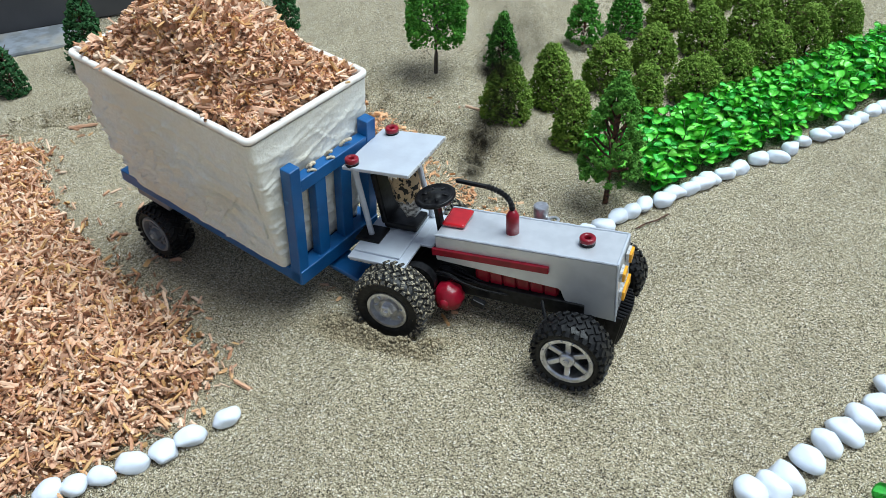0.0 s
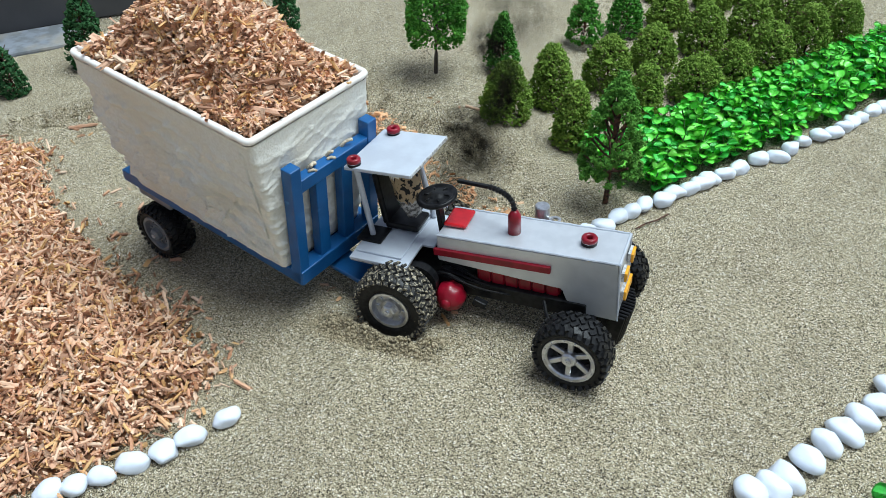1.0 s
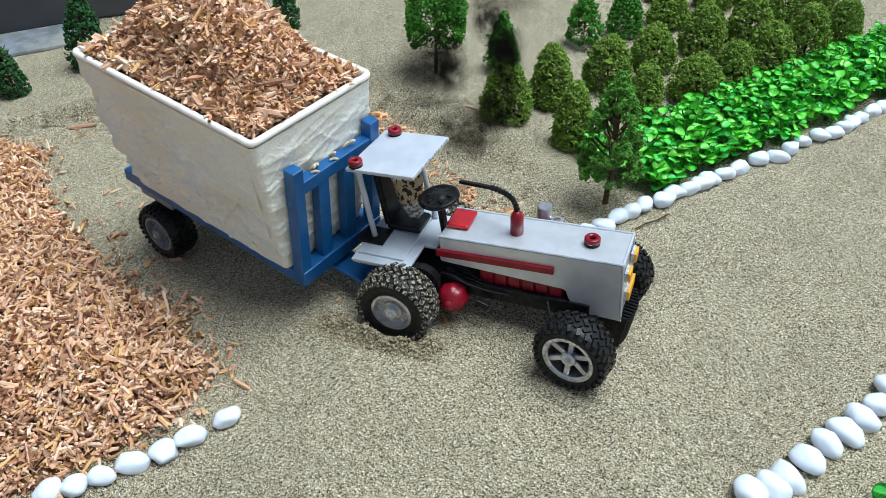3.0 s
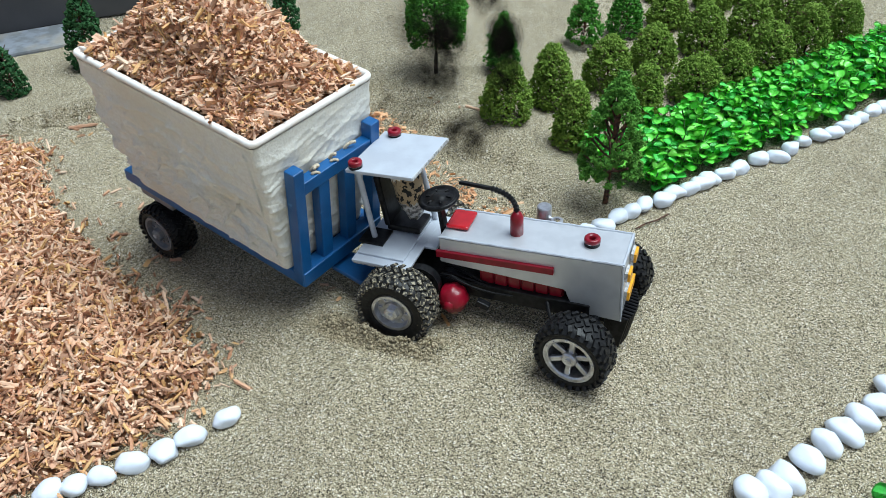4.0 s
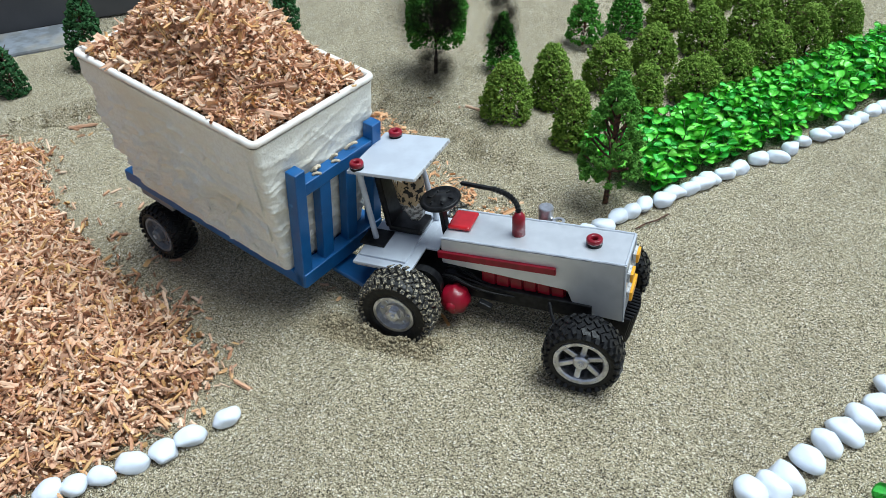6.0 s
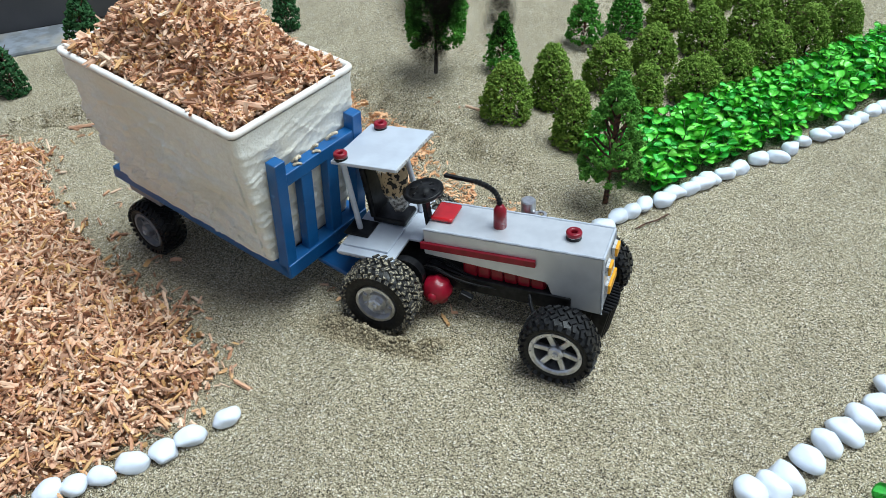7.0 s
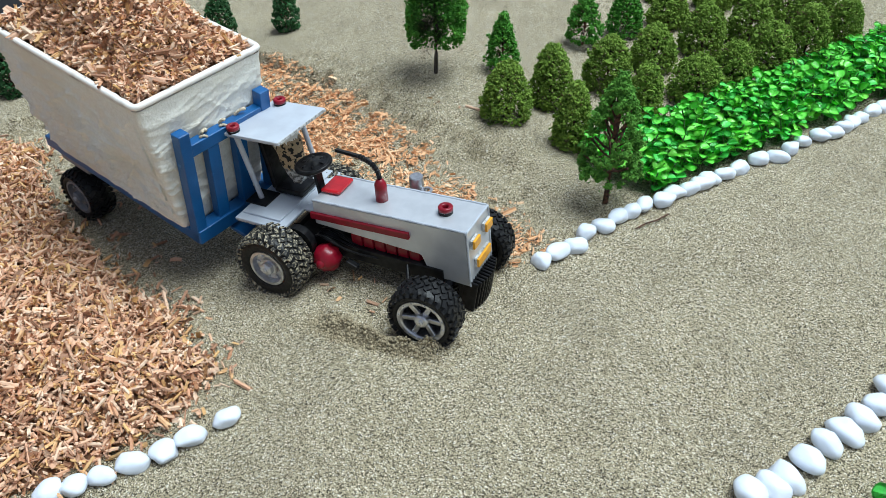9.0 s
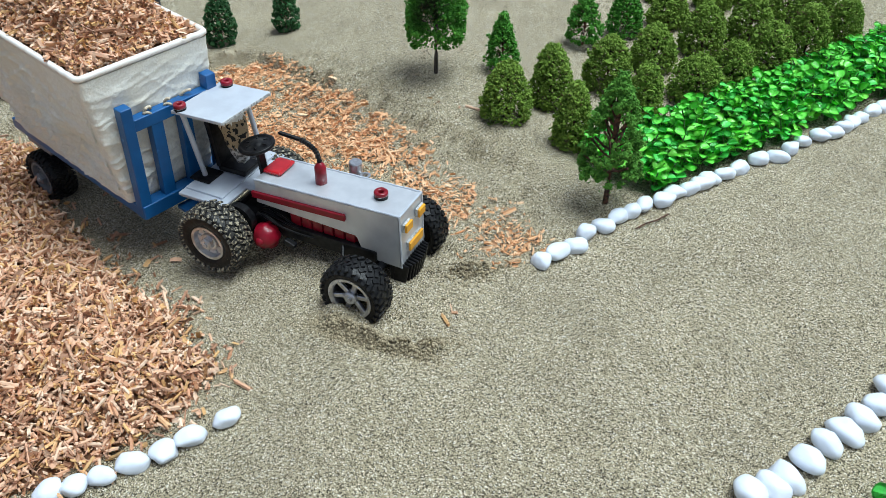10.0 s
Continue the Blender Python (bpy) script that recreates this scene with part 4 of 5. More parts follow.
# platform over the rear wheels
bm = boxed((-0.0175, 0.003, 0.0667), (0.0545, 0.105, 0.0026), 0.0005)
plat = part("platform", bm, GREY_WHITE, tractor, "pale grey layered board platform")
part("platform_edge", boxed((-0.0175, 0.003, 0.0645), (0.0525, 0.103, 0.0022), 0.0004), BOARD_EDGE, plat)
part("upper_board", boxed((-0.0205, 0.006, 0.0691), (0.044, 0.093, 0.0022), 0.0005), GREY_WHITE, plat)
part("front_board", boxed((0.0155, 0.012, 0.0668), (0.012, 0.05, 0.0022), 0.0004), GREY_WHITE, plat)
for x, y in ((-0.036, -0.0155), (-0.022, 0.036)):
    part("post_base", boxed((x, y, 0.0712), (0.024, 0.024, 0.0022), 0.0006), BLACK, tractor)
for x0, y0, y1 in ((-0.0362, -0.0165, -0.030), (0.004, 0.030, 0.030)):
    bm = bmesh.new()
    rod(bm, (x0, y0, 0.069), (x0 - (0.002 if x0 < 0 else 0.016), y1, 0.1495), 0.0026, 14)
    part("canopy_post", bm, GREY_WHITE, tractor)
tilt = Matrix.Rotation(radians(-4), 4, "Z") @ Matrix.Rotation(radians(-4.5), 4, "Y")
bm = boxed((-0.0135, -0.0015, 0.1515), (0.063, 0.0705, 0.0032), 0.0006, tilt)
part("canopy", bm, GREY_WHITE, tractor, "pale grey flat canopy board")
part("canopy_edge", boxed((0.0178, -0.0035, 0.1538), (0.0012, 0.0695, 0.0028), 0.0003, tilt), BOARD_EDGE, tractor)
# seat
seat = part("seat", boxed((-0.014, 0.0105, 0.0745), (0.032, 0.028, 0.006), 0.0018), BLACK, tractor, "black seat")
part("backrest", boxed((-0.033, 0.0105, 0.101), (0.006, 0.028, 0.052), 0.002, Matrix.Rotation(radians(-8), 4, "Y")), BLACK, seat)
# steering wheel
bm = bmesh.new()
lathe(bm, [(-0.001, 0.0001), (-0.001, 0.0062), (0.0, 0.0128), (-0.0015, 0.0145), (-0.0018, 0.0165), (0, 0.0182), (0.002, 0.0180), (0.0028, 0.0165), (0.002, 0.0145), (0.0014, 0.013), (0.003, 0.0065), (0.0045, 0.0045), (0.0045, 0.0001)], 36, "z")
for i in range(6):
    box(bm, (0, 0, 0), (0.004, 0.0016, 0.0012), 0, Matrix.Rotation(i * math.pi / 3, 4, "Z") @ Matrix.Translation((0.0095, 0, 0.0026)))
bmesh.ops.transform(bm, matrix=pose(0.0225, -0.0028, 0.1145, 4, -8, 0), verts=bm.verts[:])
part("steering_wheel", bm, BLACK, tractor, "black dished steering wheel", True)
part("steering_column", boxed((0.0235, 0.0, 0.095), (0.004, 0.009, 0.038), 0.0006, Matrix.Rotation(radians(-6), 4, "Y")), BLACK, tractor)
FRONT, REAR = (0.1640, 0.0325), (0.0, 0.0342)
wheel_fr = wheel(tractor, pose(FRONT[0], -0.066, FRONT[1]), 0.0335, 0.027, 0.0215, "spoked", RUBBER, CHROME, 26)
wheel_fl = wheel(tractor, pose(FRONT[0], 0.052, FRONT[1], 0, 0, 180), 0.0335, 0.026, 0.0215, "spoked", RUBBER, CHROME, 26)
wheel_rr = wheel(tractor, pose(0, -0.057, REAR[1]), 0.0365, 0.030, 0.0188, "dished", RUBBER, CHROME, 30, SANDY_RUBBER)
wheel_rl = wheel(tractor, pose(0, 0.055, REAR[1], 0, 0, 180), 0.0365, 0.030, 0.0188, "dished", RUBBER, CHROME, 30, SANDY_RUBBER)

# plain dressed block on the seat
bm = bmesh.new()
bmesh.ops.create_icosphere(bm, subdivisions=4, radius=1)
for v in bm.verts:
    c = v.co.copy()
    k = 1 + 0.12 * noise.noise(c * 2.3) + 0.07 * noise.noise(c * 5.1)
    zz = c.z
    wdt = 0.0125 + 0.004 * max(0, zz)
    v.co = Vector((c.x * wdt * k - 0.006 * zz, c.y * wdt * k, zz * 0.033 * k))
dummy = part("seat_dummy", bm, [PATTERN, CLOTH, PLASTIC_WRAP], None, "lumpy dummy wrapped in patterned fabric on the seat", True, "doll")
for f in dummy.data.polygons:
    z = f.center.z
    f.material_index = 1 if z > 0.014 + 0.3 * f.center.x else (2 if z < -0.012 else 0)
DUMMY_AT = pose(-0.011, 0.0084, 0.1125)
tractor.scale = dummy.scale = (0.985, 0.985, 0.985)

# ---- trailer ----
trailer = tagged(new("toy_trailer"), "blue painted toy flatbed trailer with an upright front rack", "trailer")
BX0, BX1, BY0, BY1 = -0.2195, 0.013, -0.0412, 0.058
for y in (BY0 + 0.006, BY1 - 0.006):
    part("side_beam", boxed(((BX0 + BX1) / 2, y, 0.0715), (BX1 - BX0, 0.012, 0.012), 0.0008), BLUE, trailer)
part("deck", boxed(((BX0 + BX1) / 2, (BY0 + BY1) / 2, 0.0705), (BX1 - BX0 - 0.004, BY1 - BY0 - 0.02, 0.008), 0.0008), BLUE, trailer)
part("rear_beam", boxed((BX0 + 0.003, (BY0 + BY1) / 2, 0.0715), (0.0075, BY1 - BY0 - 0.0255, 0.0118), 0.0008), BLUE, trailer)
part("front_beam", boxed((0.0075, (BY0 + BY1) / 2, 0.0725), (0.0138, BY1 - BY0 - 0.001, 0.0145), 0.0008), BLUE, trailer)
part("axle_beam", boxed((-0.183, (BY0 + BY1) / 2, 0.0595), (0.045, BY1 - BY0 - 0.008, 0.011), 0.001), GREY_PLASTIC, trailer, "dark grey axle beam")
for y in (BY0 + 0.0054, BY1 - 0.0054):
    part("rack_post", boxed((0.0078, y, 0.1232), (0.0108, 0.0108, 0.1164), 0.0008), BLUE, trailer)
for y in (-0.0085, 0.0215):
    part("rack_bar", boxed((0.0075, y, 0.1175), (0.0088, 0.0122, 0.0775), 0.0007), BLUE, trailer)
part("rack_rail", boxed((0.0077, (BY0 + BY1) / 2, 0.1621), (0.0098, BY1 - BY0 - 0.0217, 0.0115), 0.0007), BLUE, trailer)
bm = boxed((0.032, 0.010, 0.0575), (0.05, 0.026, 0.005), 0.002)
rod(bm, (0.05, 0.01, 0.05), (0.05, 0.01, 0.066), 0.004)
part("drawbar", bm, BLUE, trailer)
for k, y in enumerate((-0.0155, -0.009, 0.006, 0.0235)):
    bm = bmesh.new()
    lean = (0.003, -0.004, 0.002, 0.005)[k]
    tube(bm, bezier((0.0045, y, 0.1672), (0.006, y + 0.002, 0.1715), (0.0075, y + lean, 0.173), (0.0095, y + 1.8 * lean, 0.1722), 8), 0.0014, 7, 0.14)
    if k % 2 == 0:
        tube(bm, bezier((0.0085, y - 0.003, 0.1682), (0.010, y, 0.1705), (0.011, y + 0.001, 0.169), (0.012, y + 0.003, 0.1678), 6), 0.0012, 7, 0.14)
    part("string_end", bm, STRING, trailer, "frayed pale string end", True)
tw_r = wheel(trailer, pose(-0.180, -0.034, 0.0206), 0.0295, 0.026, 0.0185, "dished", RUBBER, GREY_PLASTIC, 28)
tw_l = wheel(trailer, pose(-0.180, 0.050, 0.0206, 0, 0, 180), 0.0295, 0.026, 0.0185, "dished", RUBBER, GREY_PLASTIC, 28)

# ---- cloth-covered tub ----
tub = tagged(new("cloth_covered_tub"), "cream cloth-covered tapered tub with a white rim, heaped full", "tub")
TX0, TX1, TY, TZ = -0.2065, 0.0, 0.0655, 0.2173


def ring_at(k, inset=0.0):
    """A rounded rectangle of the tub at the height share k."""
    x0, x1 = -0.189 + (TX0 + 0.189) * k + inset, -0.003 + (TX1 + 0.003) * k - inset
    y0, y1 = -0.043 + (-TY + 0.043) * k + inset, 0.052 + (TY - 0.052) * k - inset
    c = 0.0055
    out = []
    for (cx, cy, a0) in ((x1 - c, y0 + c, -90), (x1 - c, y1 - c, 0), (x0 + c, y1 - c, 90), (x0 + c, y0 + c, 180)):
        for i in range(7):
            a = radians(a0 + 15 * i)
            out.append((cx + c * math.cos(a), cy + c * math.sin(a)))
    full = []
    for (xa, ya), (xb, yb) in zip(out, out[1:] + out[:1]):
        m = max(1, int(math.hypot(xb - xa, yb - ya) / 0.0045))
        full += [(xa + (xb - xa) * i / m, ya + (yb - ya) * i / m) for i in range(m)]
    return full


def resample(path, n):
    P = np.array(path + [path[0]])
    s = np.concatenate([[0], np.cumsum(np.hypot(*np.diff(P, axis=0).T))])
    t = np.linspace(0, s[-1], n, endpoint=False)
    return np.column_stack([np.interp(t, s, P[:, 0]), np.interp(t, s, P[:, 1])])


N, LV = 420, 104
V, Fc = [], []
for lv in range(LV):
    k = lv / (LV - 1)
    R0 = resample(ring_at(k), N)
    z = 0.0765 + (TZ - 0.006 - 0.0765) * k
    cx, cy = R0.mean(0)
    D = R0 - [cx, cy]
    D /= np.hypot(D[:, 0], D[:, 1])[:, None]
    for i in range(N):
        x, y = R0[i]
        p = Vector((x * 26, y * 26, z * 34))
        low = (1 - k) ** 1.3
        fold = 0.0012 * noise.noise(p)
        for fx, fz, slope, amp in ((14, 62, 12, 0.0024), (22, 105, -26, 0.0013), (36, 60, 48, 0.0012), (16, 34, -40, 0.0017)):
            ridge = 1 - 2 * abs(noise.noise(Vector((x * fx + z * slope * 0.6, y * fx - z * slope * 0.4, z * fz + (x - y) * slope))))
            fold += amp * (0.45 + 0.75 * low) * max(0.0, ridge) ** 5
        fold += 0.0022 * low * noise.noise(Vector((x * 14, y * 14, z * 120)))
        bulge = 0.0022 * math.sin(math.pi * min(1, (1 - k) * 1.15)) * (0.4 + (1 - k))
        q = (1.5 * fold + bulge) * min(1, 6 * (1 - k) + 0.1) * min(1, 0.15 + 6 * k) * (0.7 if x > TX1 - 0.012 else 1.6)
        V.append((x + D[i, 0] * q, y + D[i, 1] * q, z))
for lv in range(LV - 1):
    for i in range(N):
        j = (i + 1) % N
        Fc.append((lv * N + i, lv * N + j, (lv + 1) * N + j, (lv + 1) * N + i))
Fc.append(tuple(range(N))[::-1])
part("cloth_cover", (V, Fc), CLOTH, tub, "wrinkled cream cotton cloth", True)
bm = bmesh.new()
prof = [(-0.0025, -0.0058), (-0.0005, -0.0058), (0.0012, -0.0042), (0.0014, -0.0022), (0.0004, -0.0004), (-0.0018, 0.0), (-0.0036, -0.0008), (-0.0046, -0.0035), (-0.0056, -0.02)]
rings = []
R0 = resample(ring_at(1.0), N)
cx, cy = R0.mean(0)
nx = np.roll(R0, -1, 0) - np.roll(R0, 1, 0)
nx /= np.hypot(nx[:, 0], nx[:, 1])[:, None]
NR = np.column_stack([nx[:, 1], -nx[:, 0]])
for o, dz in prof:
    rings.append([bm.verts.new((R0[i, 0] + NR[i, 0] * o, R0[i, 1] + NR[i, 1] * o, TZ + dz + 0.0007 * math.sin(i * 0.7) * noise.noise(Vector((R0[i, 0] * 30, R0[i, 1] * 30, 0))))) for i in range(N)])
for A, B in zip(rings, rings[1:]):
    for i in range(N):
        j = (i + 1) % N
        bm.faces.new((A[i], A[j], B[j], B[i]))
part("rim", bm, RIM_WHITE, tub, "rolled white rim", True)


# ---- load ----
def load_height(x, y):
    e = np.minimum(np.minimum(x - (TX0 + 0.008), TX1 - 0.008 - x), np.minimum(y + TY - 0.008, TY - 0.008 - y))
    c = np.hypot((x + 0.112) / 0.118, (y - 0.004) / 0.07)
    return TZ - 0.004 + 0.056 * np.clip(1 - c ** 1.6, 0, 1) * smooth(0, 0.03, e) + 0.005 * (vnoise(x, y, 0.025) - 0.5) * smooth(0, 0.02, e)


load = tagged(new("shavings_load"), "heaped load of curled wood shavings in the tub", "wood shavings", kind="stuff")
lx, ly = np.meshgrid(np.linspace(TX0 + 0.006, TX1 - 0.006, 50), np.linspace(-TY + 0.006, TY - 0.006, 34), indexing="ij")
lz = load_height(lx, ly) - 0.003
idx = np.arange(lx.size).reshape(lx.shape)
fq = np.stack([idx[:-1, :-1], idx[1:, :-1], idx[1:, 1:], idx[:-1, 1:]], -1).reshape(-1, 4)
# sheet under the load, coloured dark as painted shade between the curls
part("load_core", (np.stack([lx, ly, lz], -1).reshape(-1, 3).tolist(), fq.tolist()), GAP_SHADE, load, smooth=True, kind="stuff")
r6 = np.random.default_rng(14)
n = 10000
Q = np.stack([r6.uniform(TX0 + 0.009, TX1 - 0.009, n), r6.uniform(-TY + 0.009, TY - 0.009, n)], 1)
z = load_height(Q[:, 0], Q[:, 1]) + r6.random(n) * 0.007
shavings("loose_shavings", np.column_stack([Q, z]), SHAVINGS, load, r6, 0.92, tilt=0.55, kinds=(0.62, 0.28, 0.1), kind="stuff")

for thing in (trailer, tub, load):
    thing.scale = (1.045, 1.045, 1.045)

Q = Q[:650]
z = load_height(Q[:, 0], Q[:, 1]) + 0.004 + r6.random(len(Q)) * 0.003
shavings("large_curls", np.column_stack([Q, z]), SHAVINGS, load, r6, 1.3, tilt=0.4, kinds=(0.62, 0.23, 0.15), kind="stuff")

t = r6.random(26) * 2
Q = np.where((t < 1.24)[:, None], np.column_stack([TX0 + 0.01 + (TX1 - TX0 - 0.02) * t / 1.24, np.full(26, -TY + 0.004)]), np.column_stack([np.full(26, TX1 - 0.004), -TY + 0.01 + 2 * (TY - 0.01) * (t - 1.24) / 0.76]))
Q = Q + r6.normal(0, 0.0022, Q.shape)
shavings("rim_shavings", np.column_stack([Q, TZ + 0.001 + r6.random(26) * 0.002]), SHAVINGS, load, r6, 0.9, tilt=0.3, kind="stuff")


# ---- exhaust smoke ----
def smoke_material(name, most):
    """Thin dark soot that thins out from the middle of each puff."""
    m = bpy.data.materials.new(name)
    m.use_nodes = True
    nt = m.node_tree
    p, out = nt.nodes["Principled BSDF"], nt.nodes["Material Output"]
    p.inputs["Base Color"].default_value, p.inputs["Roughness"].default_value = (0.006, 0.005, 0.004, 1), 1.0
    p.inputs["Specular IOR Level"].default_value = 0.0
    clear, mixed = nt.nodes.new("ShaderNodeBsdfTransparent"), nt.nodes.new("ShaderNodeMixShader")
    tc, ln = nt.nodes.new("ShaderNodeTexCoord"), nt.nodes.new("ShaderNodeVectorMath")
    ln.operation = "LENGTH"
    nt.links.new(tc.outputs["Object"], ln.inputs[0])
    fade = nt.nodes.new("ShaderNodeMapRange")
    fade.interpolation_type = "SMOOTHSTEP"
    for k, v in (("From Min", 0.95), ("From Max", 0.3), ("To Min", 0.0), ("To Max", most)):
        fade.inputs[k].default_value = v
    nt.links.new(ln.outputs["Value"], fade.inputs["Value"])
    nz = nt.nodes.new("ShaderNodeTexNoise")
    nz.inputs["Scale"].default_value, nz.inputs["Detail"].default_value = 2.2, 5
    info, shift = nt.nodes.new("ShaderNodeObjectInfo"), nt.nodes.new("ShaderNodeVectorMath")
    shift.operation = "MULTIPLY_ADD"
    shift.inputs[1].default_value = (31, 17, 23)
    nt.links.new(info.outputs["Random"], shift.inputs[0])
    nt.links.new(tc.outputs["Object"], shift.inputs[2])
    nt.links.new(shift.outputs[0], nz.inputs["Vector"])
    wisps = nt.nodes.new("ShaderNodeMapRange")
    for k, v in (("From Min", 0.3), ("From Max", 0.6), ("To Min", 0.35), ("To Max", 1.0)):
        wisps.inputs[k].default_value = v
    nt.links.new(nz.outputs[0], wisps.inputs["Value"])
    mul = nt.nodes.new("ShaderNodeMath")
    mul.operation = "MULTIPLY"
    nt.links.new(fade.outputs[0], mul.inputs[0])
    nt.links.new(wisps.outputs[0], mul.inputs[1])
    nt.links.new(mul.outputs[0], mixed.inputs[0])
    nt.links.new(clear.outputs[0], mixed.inputs[1])
    nt.links.new(p.outputs[0], mixed.inputs[2])
    nt.links.new(mixed.outputs[0], out.inputs["Surface"])
    return m


SOOT, THIN_SOOT = smoke_material("dense_soot", 0.93), smoke_material("thin_soot", 0.62)


def puff_mesh(seed, mat):
    """A curled sheet of soot, one unit in radius."""
    r = np.random.default_rng(300 + seed)
    n = 15
    g = np.linspace(-1, 1, n)
    U, W = np.meshgrid(g, g, indexing="ij")
    o = r.random(2) * 9
    Z = 0.22 * (vnoise(U + o[0], W + o[1], 0.7) - 0.5) - 0.12 * (U * U + W * W) + 0.1
    idx = np.arange(n * n).reshape(n, n)
    f = np.stack([idx[:-1, :-1], idx[1:, :-1], idx[1:, 1:], idx[:-1, 1:]], -1).reshape(-1, 4)
    f = f[np.hypot(U, W).reshape(-1)[f].min(1) < 0.93]
    me = bpy.data.meshes.new("smoke_puff")
    me.from_pydata(np.stack([U, W, Z], -1).reshape(-1, 3).tolist(), [], f.tolist())
    me.polygons.foreach_set("use_smooth", [True] * len(me.polygons))
    me.materials.append(mat)
    return me


DENSE = [puff_mesh(i, SOOT) for i in range(5)]
THIN = [puff_mesh(i + 9, THIN_SOOT) for i in range(4)]
# two drifts of the smoke from the pipe's mouth: seconds of age and place
DRIFT_A = [(0, 0.017, 0.58, 0.122), (0.3, 0.028, 0.66, 0.092), (0.7, 0.035, 0.72, 0.086), (1.1, 0.052, 0.8, 0.067), (1.5, 0.067, 0.835, 0.07), (2.2, 0.068, 0.84, 0.095),
           (3.0, 0.065, 0.85, 0.124), (5, 0.062, 0.86, 0.143), (6.5, 0.059, 0.87, 0.183), (8, 0.051, 0.88, 0.246), (10, 0.037, 0.9, 0.343), (16, 0.0, 1.1, 0.8)]
DRIFT_B = [(0, 0.017, 0.58, 0.122), (0.3, 0.026, 0.66, 0.094), (0.7, 0.02, 0.74, 0.081), (1.1, 0.007, 0.84, 0.063), (1.6, -0.006, 0.93, 0.045), (2.4, -0.011, 0.93, 0.07),
           (3.2, -0.015, 0.93, 0.106), (6, -0.016, 0.93, 0.131), (7.5, -0.021, 0.94, 0.171), (9, -0.023, 0.95, 0.218), (13, -0.027, 1.0, 0.33), (16, 0.0, 1.1, 0.8)]


def drift(path, age):
    P = np.array(path)
    return Vector([float(np.interp(age, P[:, 0], P[:, k])) for k in (1, 2, 3)])


def puff_plan():
    """Every puff: when it leaves the pipe, which drift it follows, its size, its wander and its turn."""
    r = np.random.default_rng(41)
    plan = []
    for i, born in enumerate((-2.5, -1.5, -0.75, -0.3, 0.5, 1.6)):
        k = (0.034, 0.032, 0.026, 0.021, 0.03, 0.034)[i]
        plan.append((born, True, (k * 0.9, k * 1.15, k), r.normal(0, 0.25, 3), r.uniform(-15, 15, 3), True))
    for i, born in enumerate((0.2, 1.3, 2.3, 3.3, 4.3)):
        k = 0.033 + 0.003 * (i % 3)
        plan.append((born, False, (k * 1.15, k, k), r.normal(0, 0.3, 3), r.uniform(-15, 15, 3), born < 4))
    for i, born in enumerate((-2.6, 0.8)):
        plan.append((born, i == 0, (0.056, 0.056, 0.056), r.normal(0, 0.6, 3), r.uniform(-15, 15, 3), False))
    return plan


PUFFS = []
for k, (born, first, size, wander, spin, small) in enumerate(puff_plan()):
    ob = new("smoke_puff", (DENSE if small else THIN)[k % (5 if small else 4)])
    ob.scale = size
    tagged(ob, "drifting puff of dark sooty exhaust smoke", "smoke", "smoke from the exhaust pipe")
    PUFFS.append((ob, born, first, size, wander, spin))

# ---- movement ----
TRACTOR = [(0, -0.0207, 0.5834, -0.0007, -21.86, -3.05, -0.33), (0.5, -0.0205, 0.5838, -0.0009, -21.65, -2.89, -0.45), (1, -0.0196, 0.5834, -0.0009, -21.5, -2.9, -0.4), (1.5,
           -0.0197, 0.5825, -0.0005, -21.0, -2.9, -0.5), (2, -0.0189, 0.5816, -0.0001, -21.1, -2.8, -0.26), (2.5, -0.0177, 0.5816, -0.0001, -21.1, -2.84, -0.1), (4, -0.0176, 0.5811,
           -0.0012, -20.9, -3.1, -0.2), (4.5, -0.0171, 0.5811, -0.0012, -20.8, -3.1, -0.15), (5, -0.0174, 0.5803, -0.0009, -20.4, -2.95, -0.35), (5.5, -0.0161, 0.5791, -0.0009,
           -20.6, -3.2, -0.23), (6.3, -0.0163, 0.5794, -0.0009, -20.65, -3.2, -0.23), (7, -0.0317, 0.5911, 0.0002, -21.4, -2.6, -0.2), (7.5, -0.0361, 0.5967, 0.0002, -22.6, -2.9,
           0.1), (8, -0.0611, 0.6103, 0.0017, -23.5, -1.9, 0.2), (8.5, -0.0979, 0.6283, -0.0047, -25.0, -3.5, 0.11), (9, -0.1303, 0.6475, -0.0062, -26.2, -3.0, 1.2), (9.5, -0.1638,
           0.663, -0.0052, -25.9, 1.2, 1.5), (10, -0.1973, 0.6855, -0.0073, -25.1, 0.84, -0.18)]
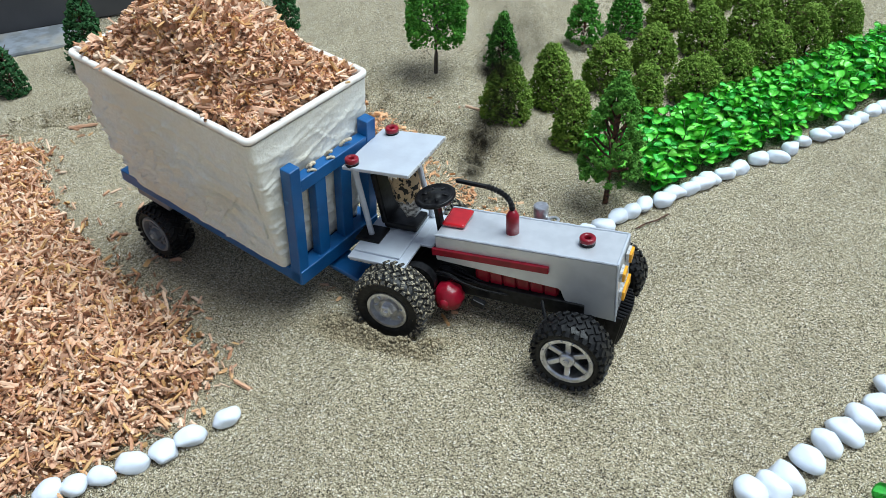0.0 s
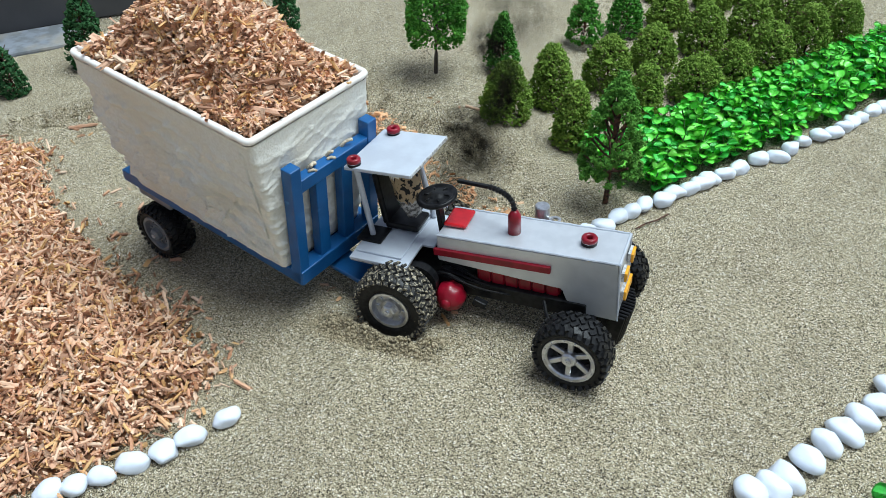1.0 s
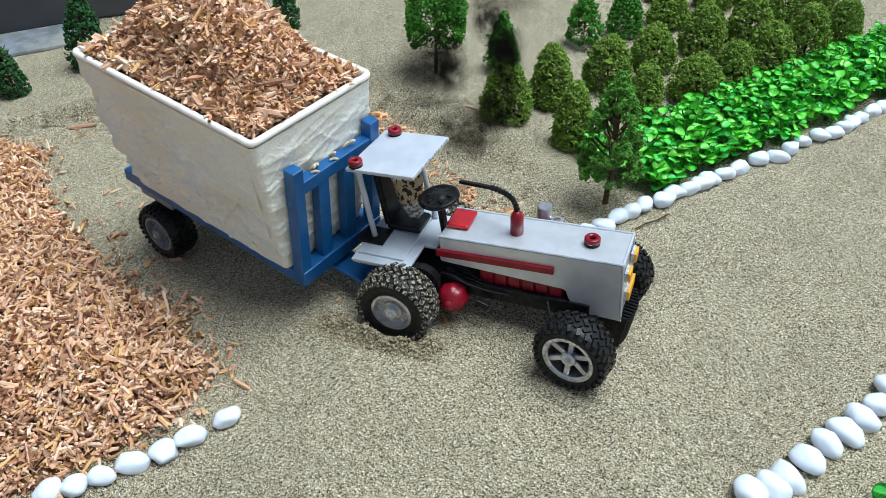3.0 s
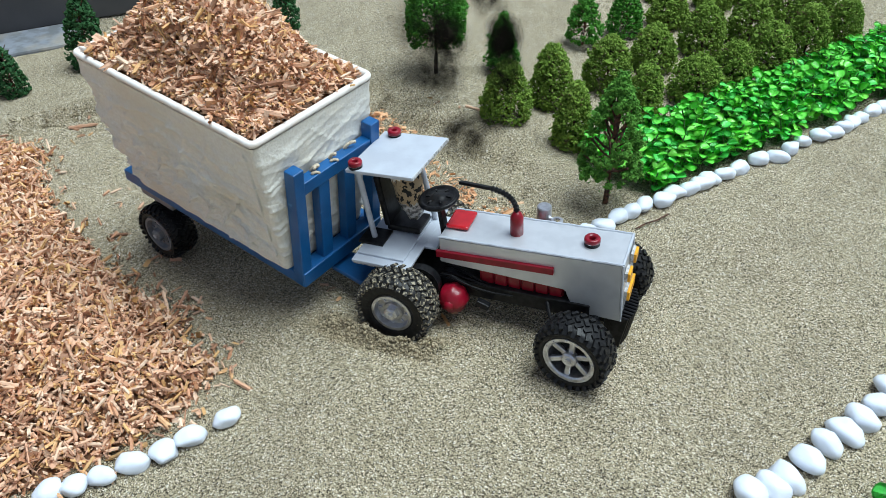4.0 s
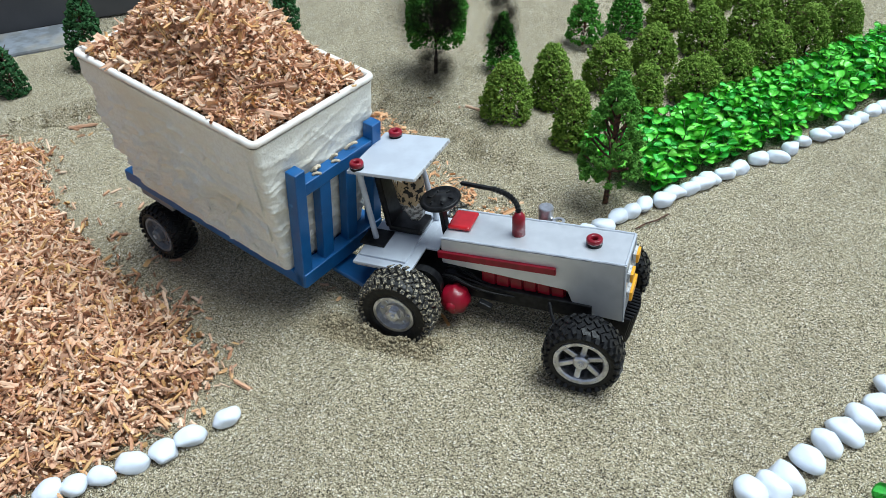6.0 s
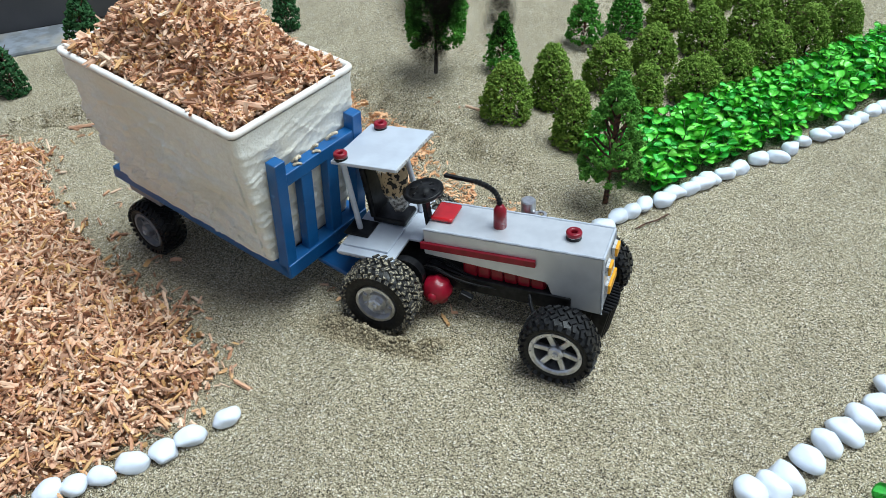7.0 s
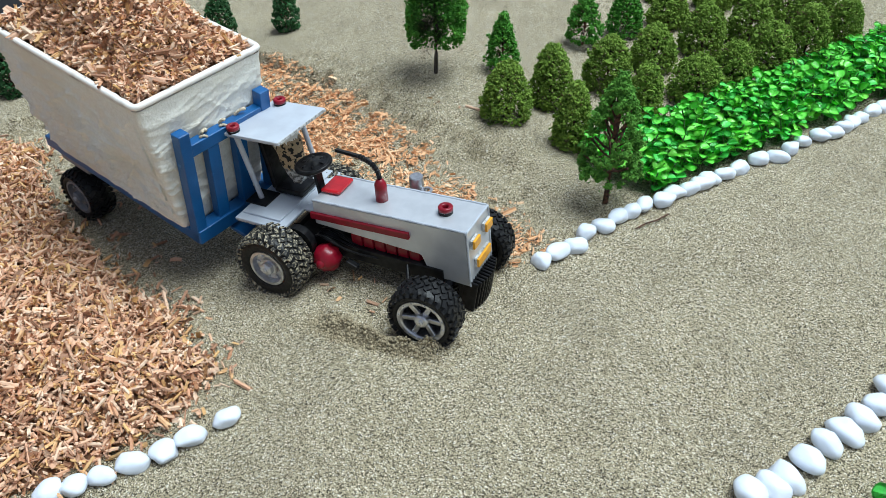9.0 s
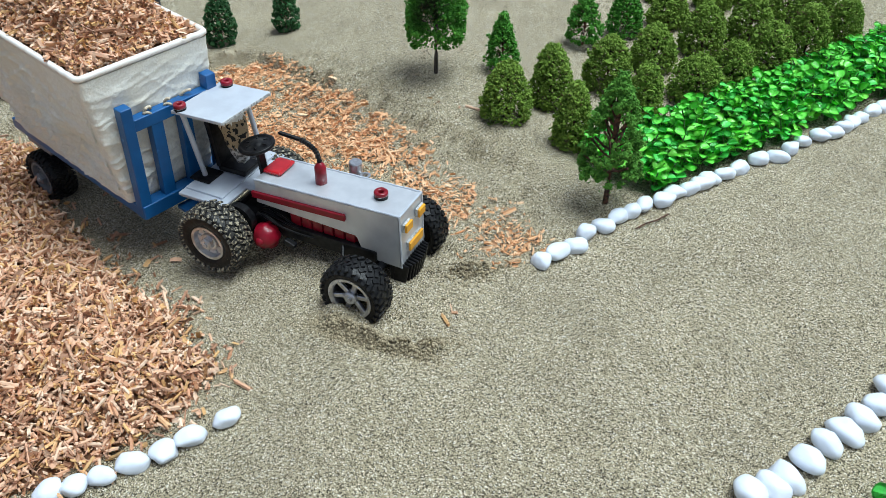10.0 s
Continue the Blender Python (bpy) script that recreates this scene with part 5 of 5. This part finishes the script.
TRAILER = [(0, -0.1117, 0.5916, -0.0251, -36.0, 3.94, 1.86), (0.5, -0.1118, 0.5925, -0.0256, -36.1, 3.99, 1.9), (1, -0.1111, 0.5915, -0.0254, -36.28, 3.98, 1.8), (1.5, -0.111,
           0.5915, -0.0256, -36.3, 4.0, 1.81), (2, -0.1101, 0.5918, -0.0256, -36.2, 4.01, 1.8), (2.5, -0.1095, 0.5913, -0.0257, -36.26, 4.12, 1.83), (4, -0.1096, 0.5912, -0.0267,
           -36.37, 4.4, 1.82), (4.5, -0.1093, 0.5914, -0.0269, -36.37, 4.41, 1.8), (5, -0.1088, 0.5903, -0.0262, -36.45, 4.37, 1.85), (5.5, -0.1086, 0.5882, -0.0259, -36.5, 4.44,
           1.6), (6.3, -0.1089, 0.5885, -0.0259, -36.5, 4.4, 1.6), (7, -0.1216, 0.5988, -0.0235, -36.16, 3.4, 2.39), (7.5, -0.127, 0.5997, -0.0213, -36.08, 3.1, 2.64), (8, -0.1481,
           0.6134, -0.019, -36.22, 2.02, 3.9), (8.5, -0.1839, 0.6354, -0.0282, -36.8, 3.49, 2.75), (9, -0.2162, 0.6577, -0.0301, -37.1, 5.03, 2.17), (9.5, -0.2468, 0.6759, -0.0293,
           -38.1, 2.83, 1.67), (10, -0.2776, 0.6929, -0.0319, -39.7, 3.67, -0.07)]
STEER = {0: -3, .5: -13, 1: -4, 1.5: 10, 2: 0, 2.5: -11, 4: -10, 4.5: -9, 5: -2, 5.5: 4, 6.3: 3, 7: 0, 7.5: 2, 8: 2, 8.5: 5, 9: 5, 9.5: 3, 10: 0}


def placed(row):
    t, x, y, z, yaw, pitch, roll = row
    return Matrix.Translation((x, y, z)) @ Euler((radians(roll), radians(pitch), radians(yaw))).to_matrix().to_4x4()


def travelled(table):
    out, s = [0.0], 0.0
    for a, b in zip(table, table[1:]):
        h = radians((a[4] + b[4]) / 2)
        s += (b[1] - a[1]) * math.cos(h) + (b[2] - a[2]) * math.sin(h)
        out.append(s)
    return out


def motions():
    rows = [(r[0], placed(r)) for r in TRACTOR]
    walk(tractor, rows)
    walk(dummy, [(t, m @ DUMMY_AT) for t, m in rows])
    rows_t = [(r[0], placed(r)) for r in TRAILER]
    for thing in (trailer, tub, load):
        walk(thing, rows_t)
    carry = {t: m for t, m in rows}
    for ob, born, first, size, wander, spin in PUFFS:
        out = []
        for t in sorted({0, 10, *[q / 2 for q in range(1, 20)], round(born + 0.1, 2), round(born + 0.35, 2)}):
            if t < 0 or t > 10:
                continue
            age = t - born
            face = pose(0, 0, 0, 48 + spin[0] + 4 * t, spin[1] + 3 * t, spin[2] + 5 * t)
            if age < 0.1:
                near = min(carry, key=lambda q: abs(q - t))
                out.append((t, carry[near] @ pose(0.05, 0, -0.12)))
                continue
            spread = 0.003 + 0.010 * min(age, 3.5)
            p = drift(DRIFT_A if first else DRIFT_B, age) + Vector(wander) * spread
            p.z = max(p.z, lift(p.x, p.y) + size[1] * 0.9)
            out.append((t, Matrix.Translation(p) @ face))
        walk(ob, out)
    run, run_t = travelled(TRACTOR), travelled(TRAILER)
    T = [r[0] for r in TRACTOR]
    roll = [math.degrees(s / 0.034) for s in run]
    walk(wheel_fr, [(t, pose(FRONT[0], -0.046, FRONT[1], 0, 0, STEER[t]) @ pose(0, -0.020, 0, 0, a, 0)) for t, a in zip(T, roll)])
    walk(wheel_fl, [(t, pose(FRONT[0] + 0.004, 0.029, FRONT[1], 0, 0, 180 + STEER[t]) @ pose(0, -0.018, 0, 0, -a, 0)) for t, a in zip(T, roll)])
    walk(wheel_rr, [(t, pose(0, -0.057, REAR[1], 0, a, 0)) for t, a in zip(T, roll)])
    walk(wheel_rl, [(t, pose(0, 0.055, REAR[1], 0, 0, 180) @ pose(0, 0, 0, 0, -a, 0)) for t, a in zip(T, roll)])
    roll = [math.degrees(s / 0.029) for s in run_t]
    walk(tw_r, [(t, pose(-0.180, -0.034, 0.0206, 0, a, 0)) for t, a in zip(T, roll)])
    walk(tw_l, [(t, pose(-0.180, 0.050, 0.0206, 0, 0, 180) @ pose(0, 0, 0, 0, -a, 0)) for t, a in zip(T, roll)])


motions()
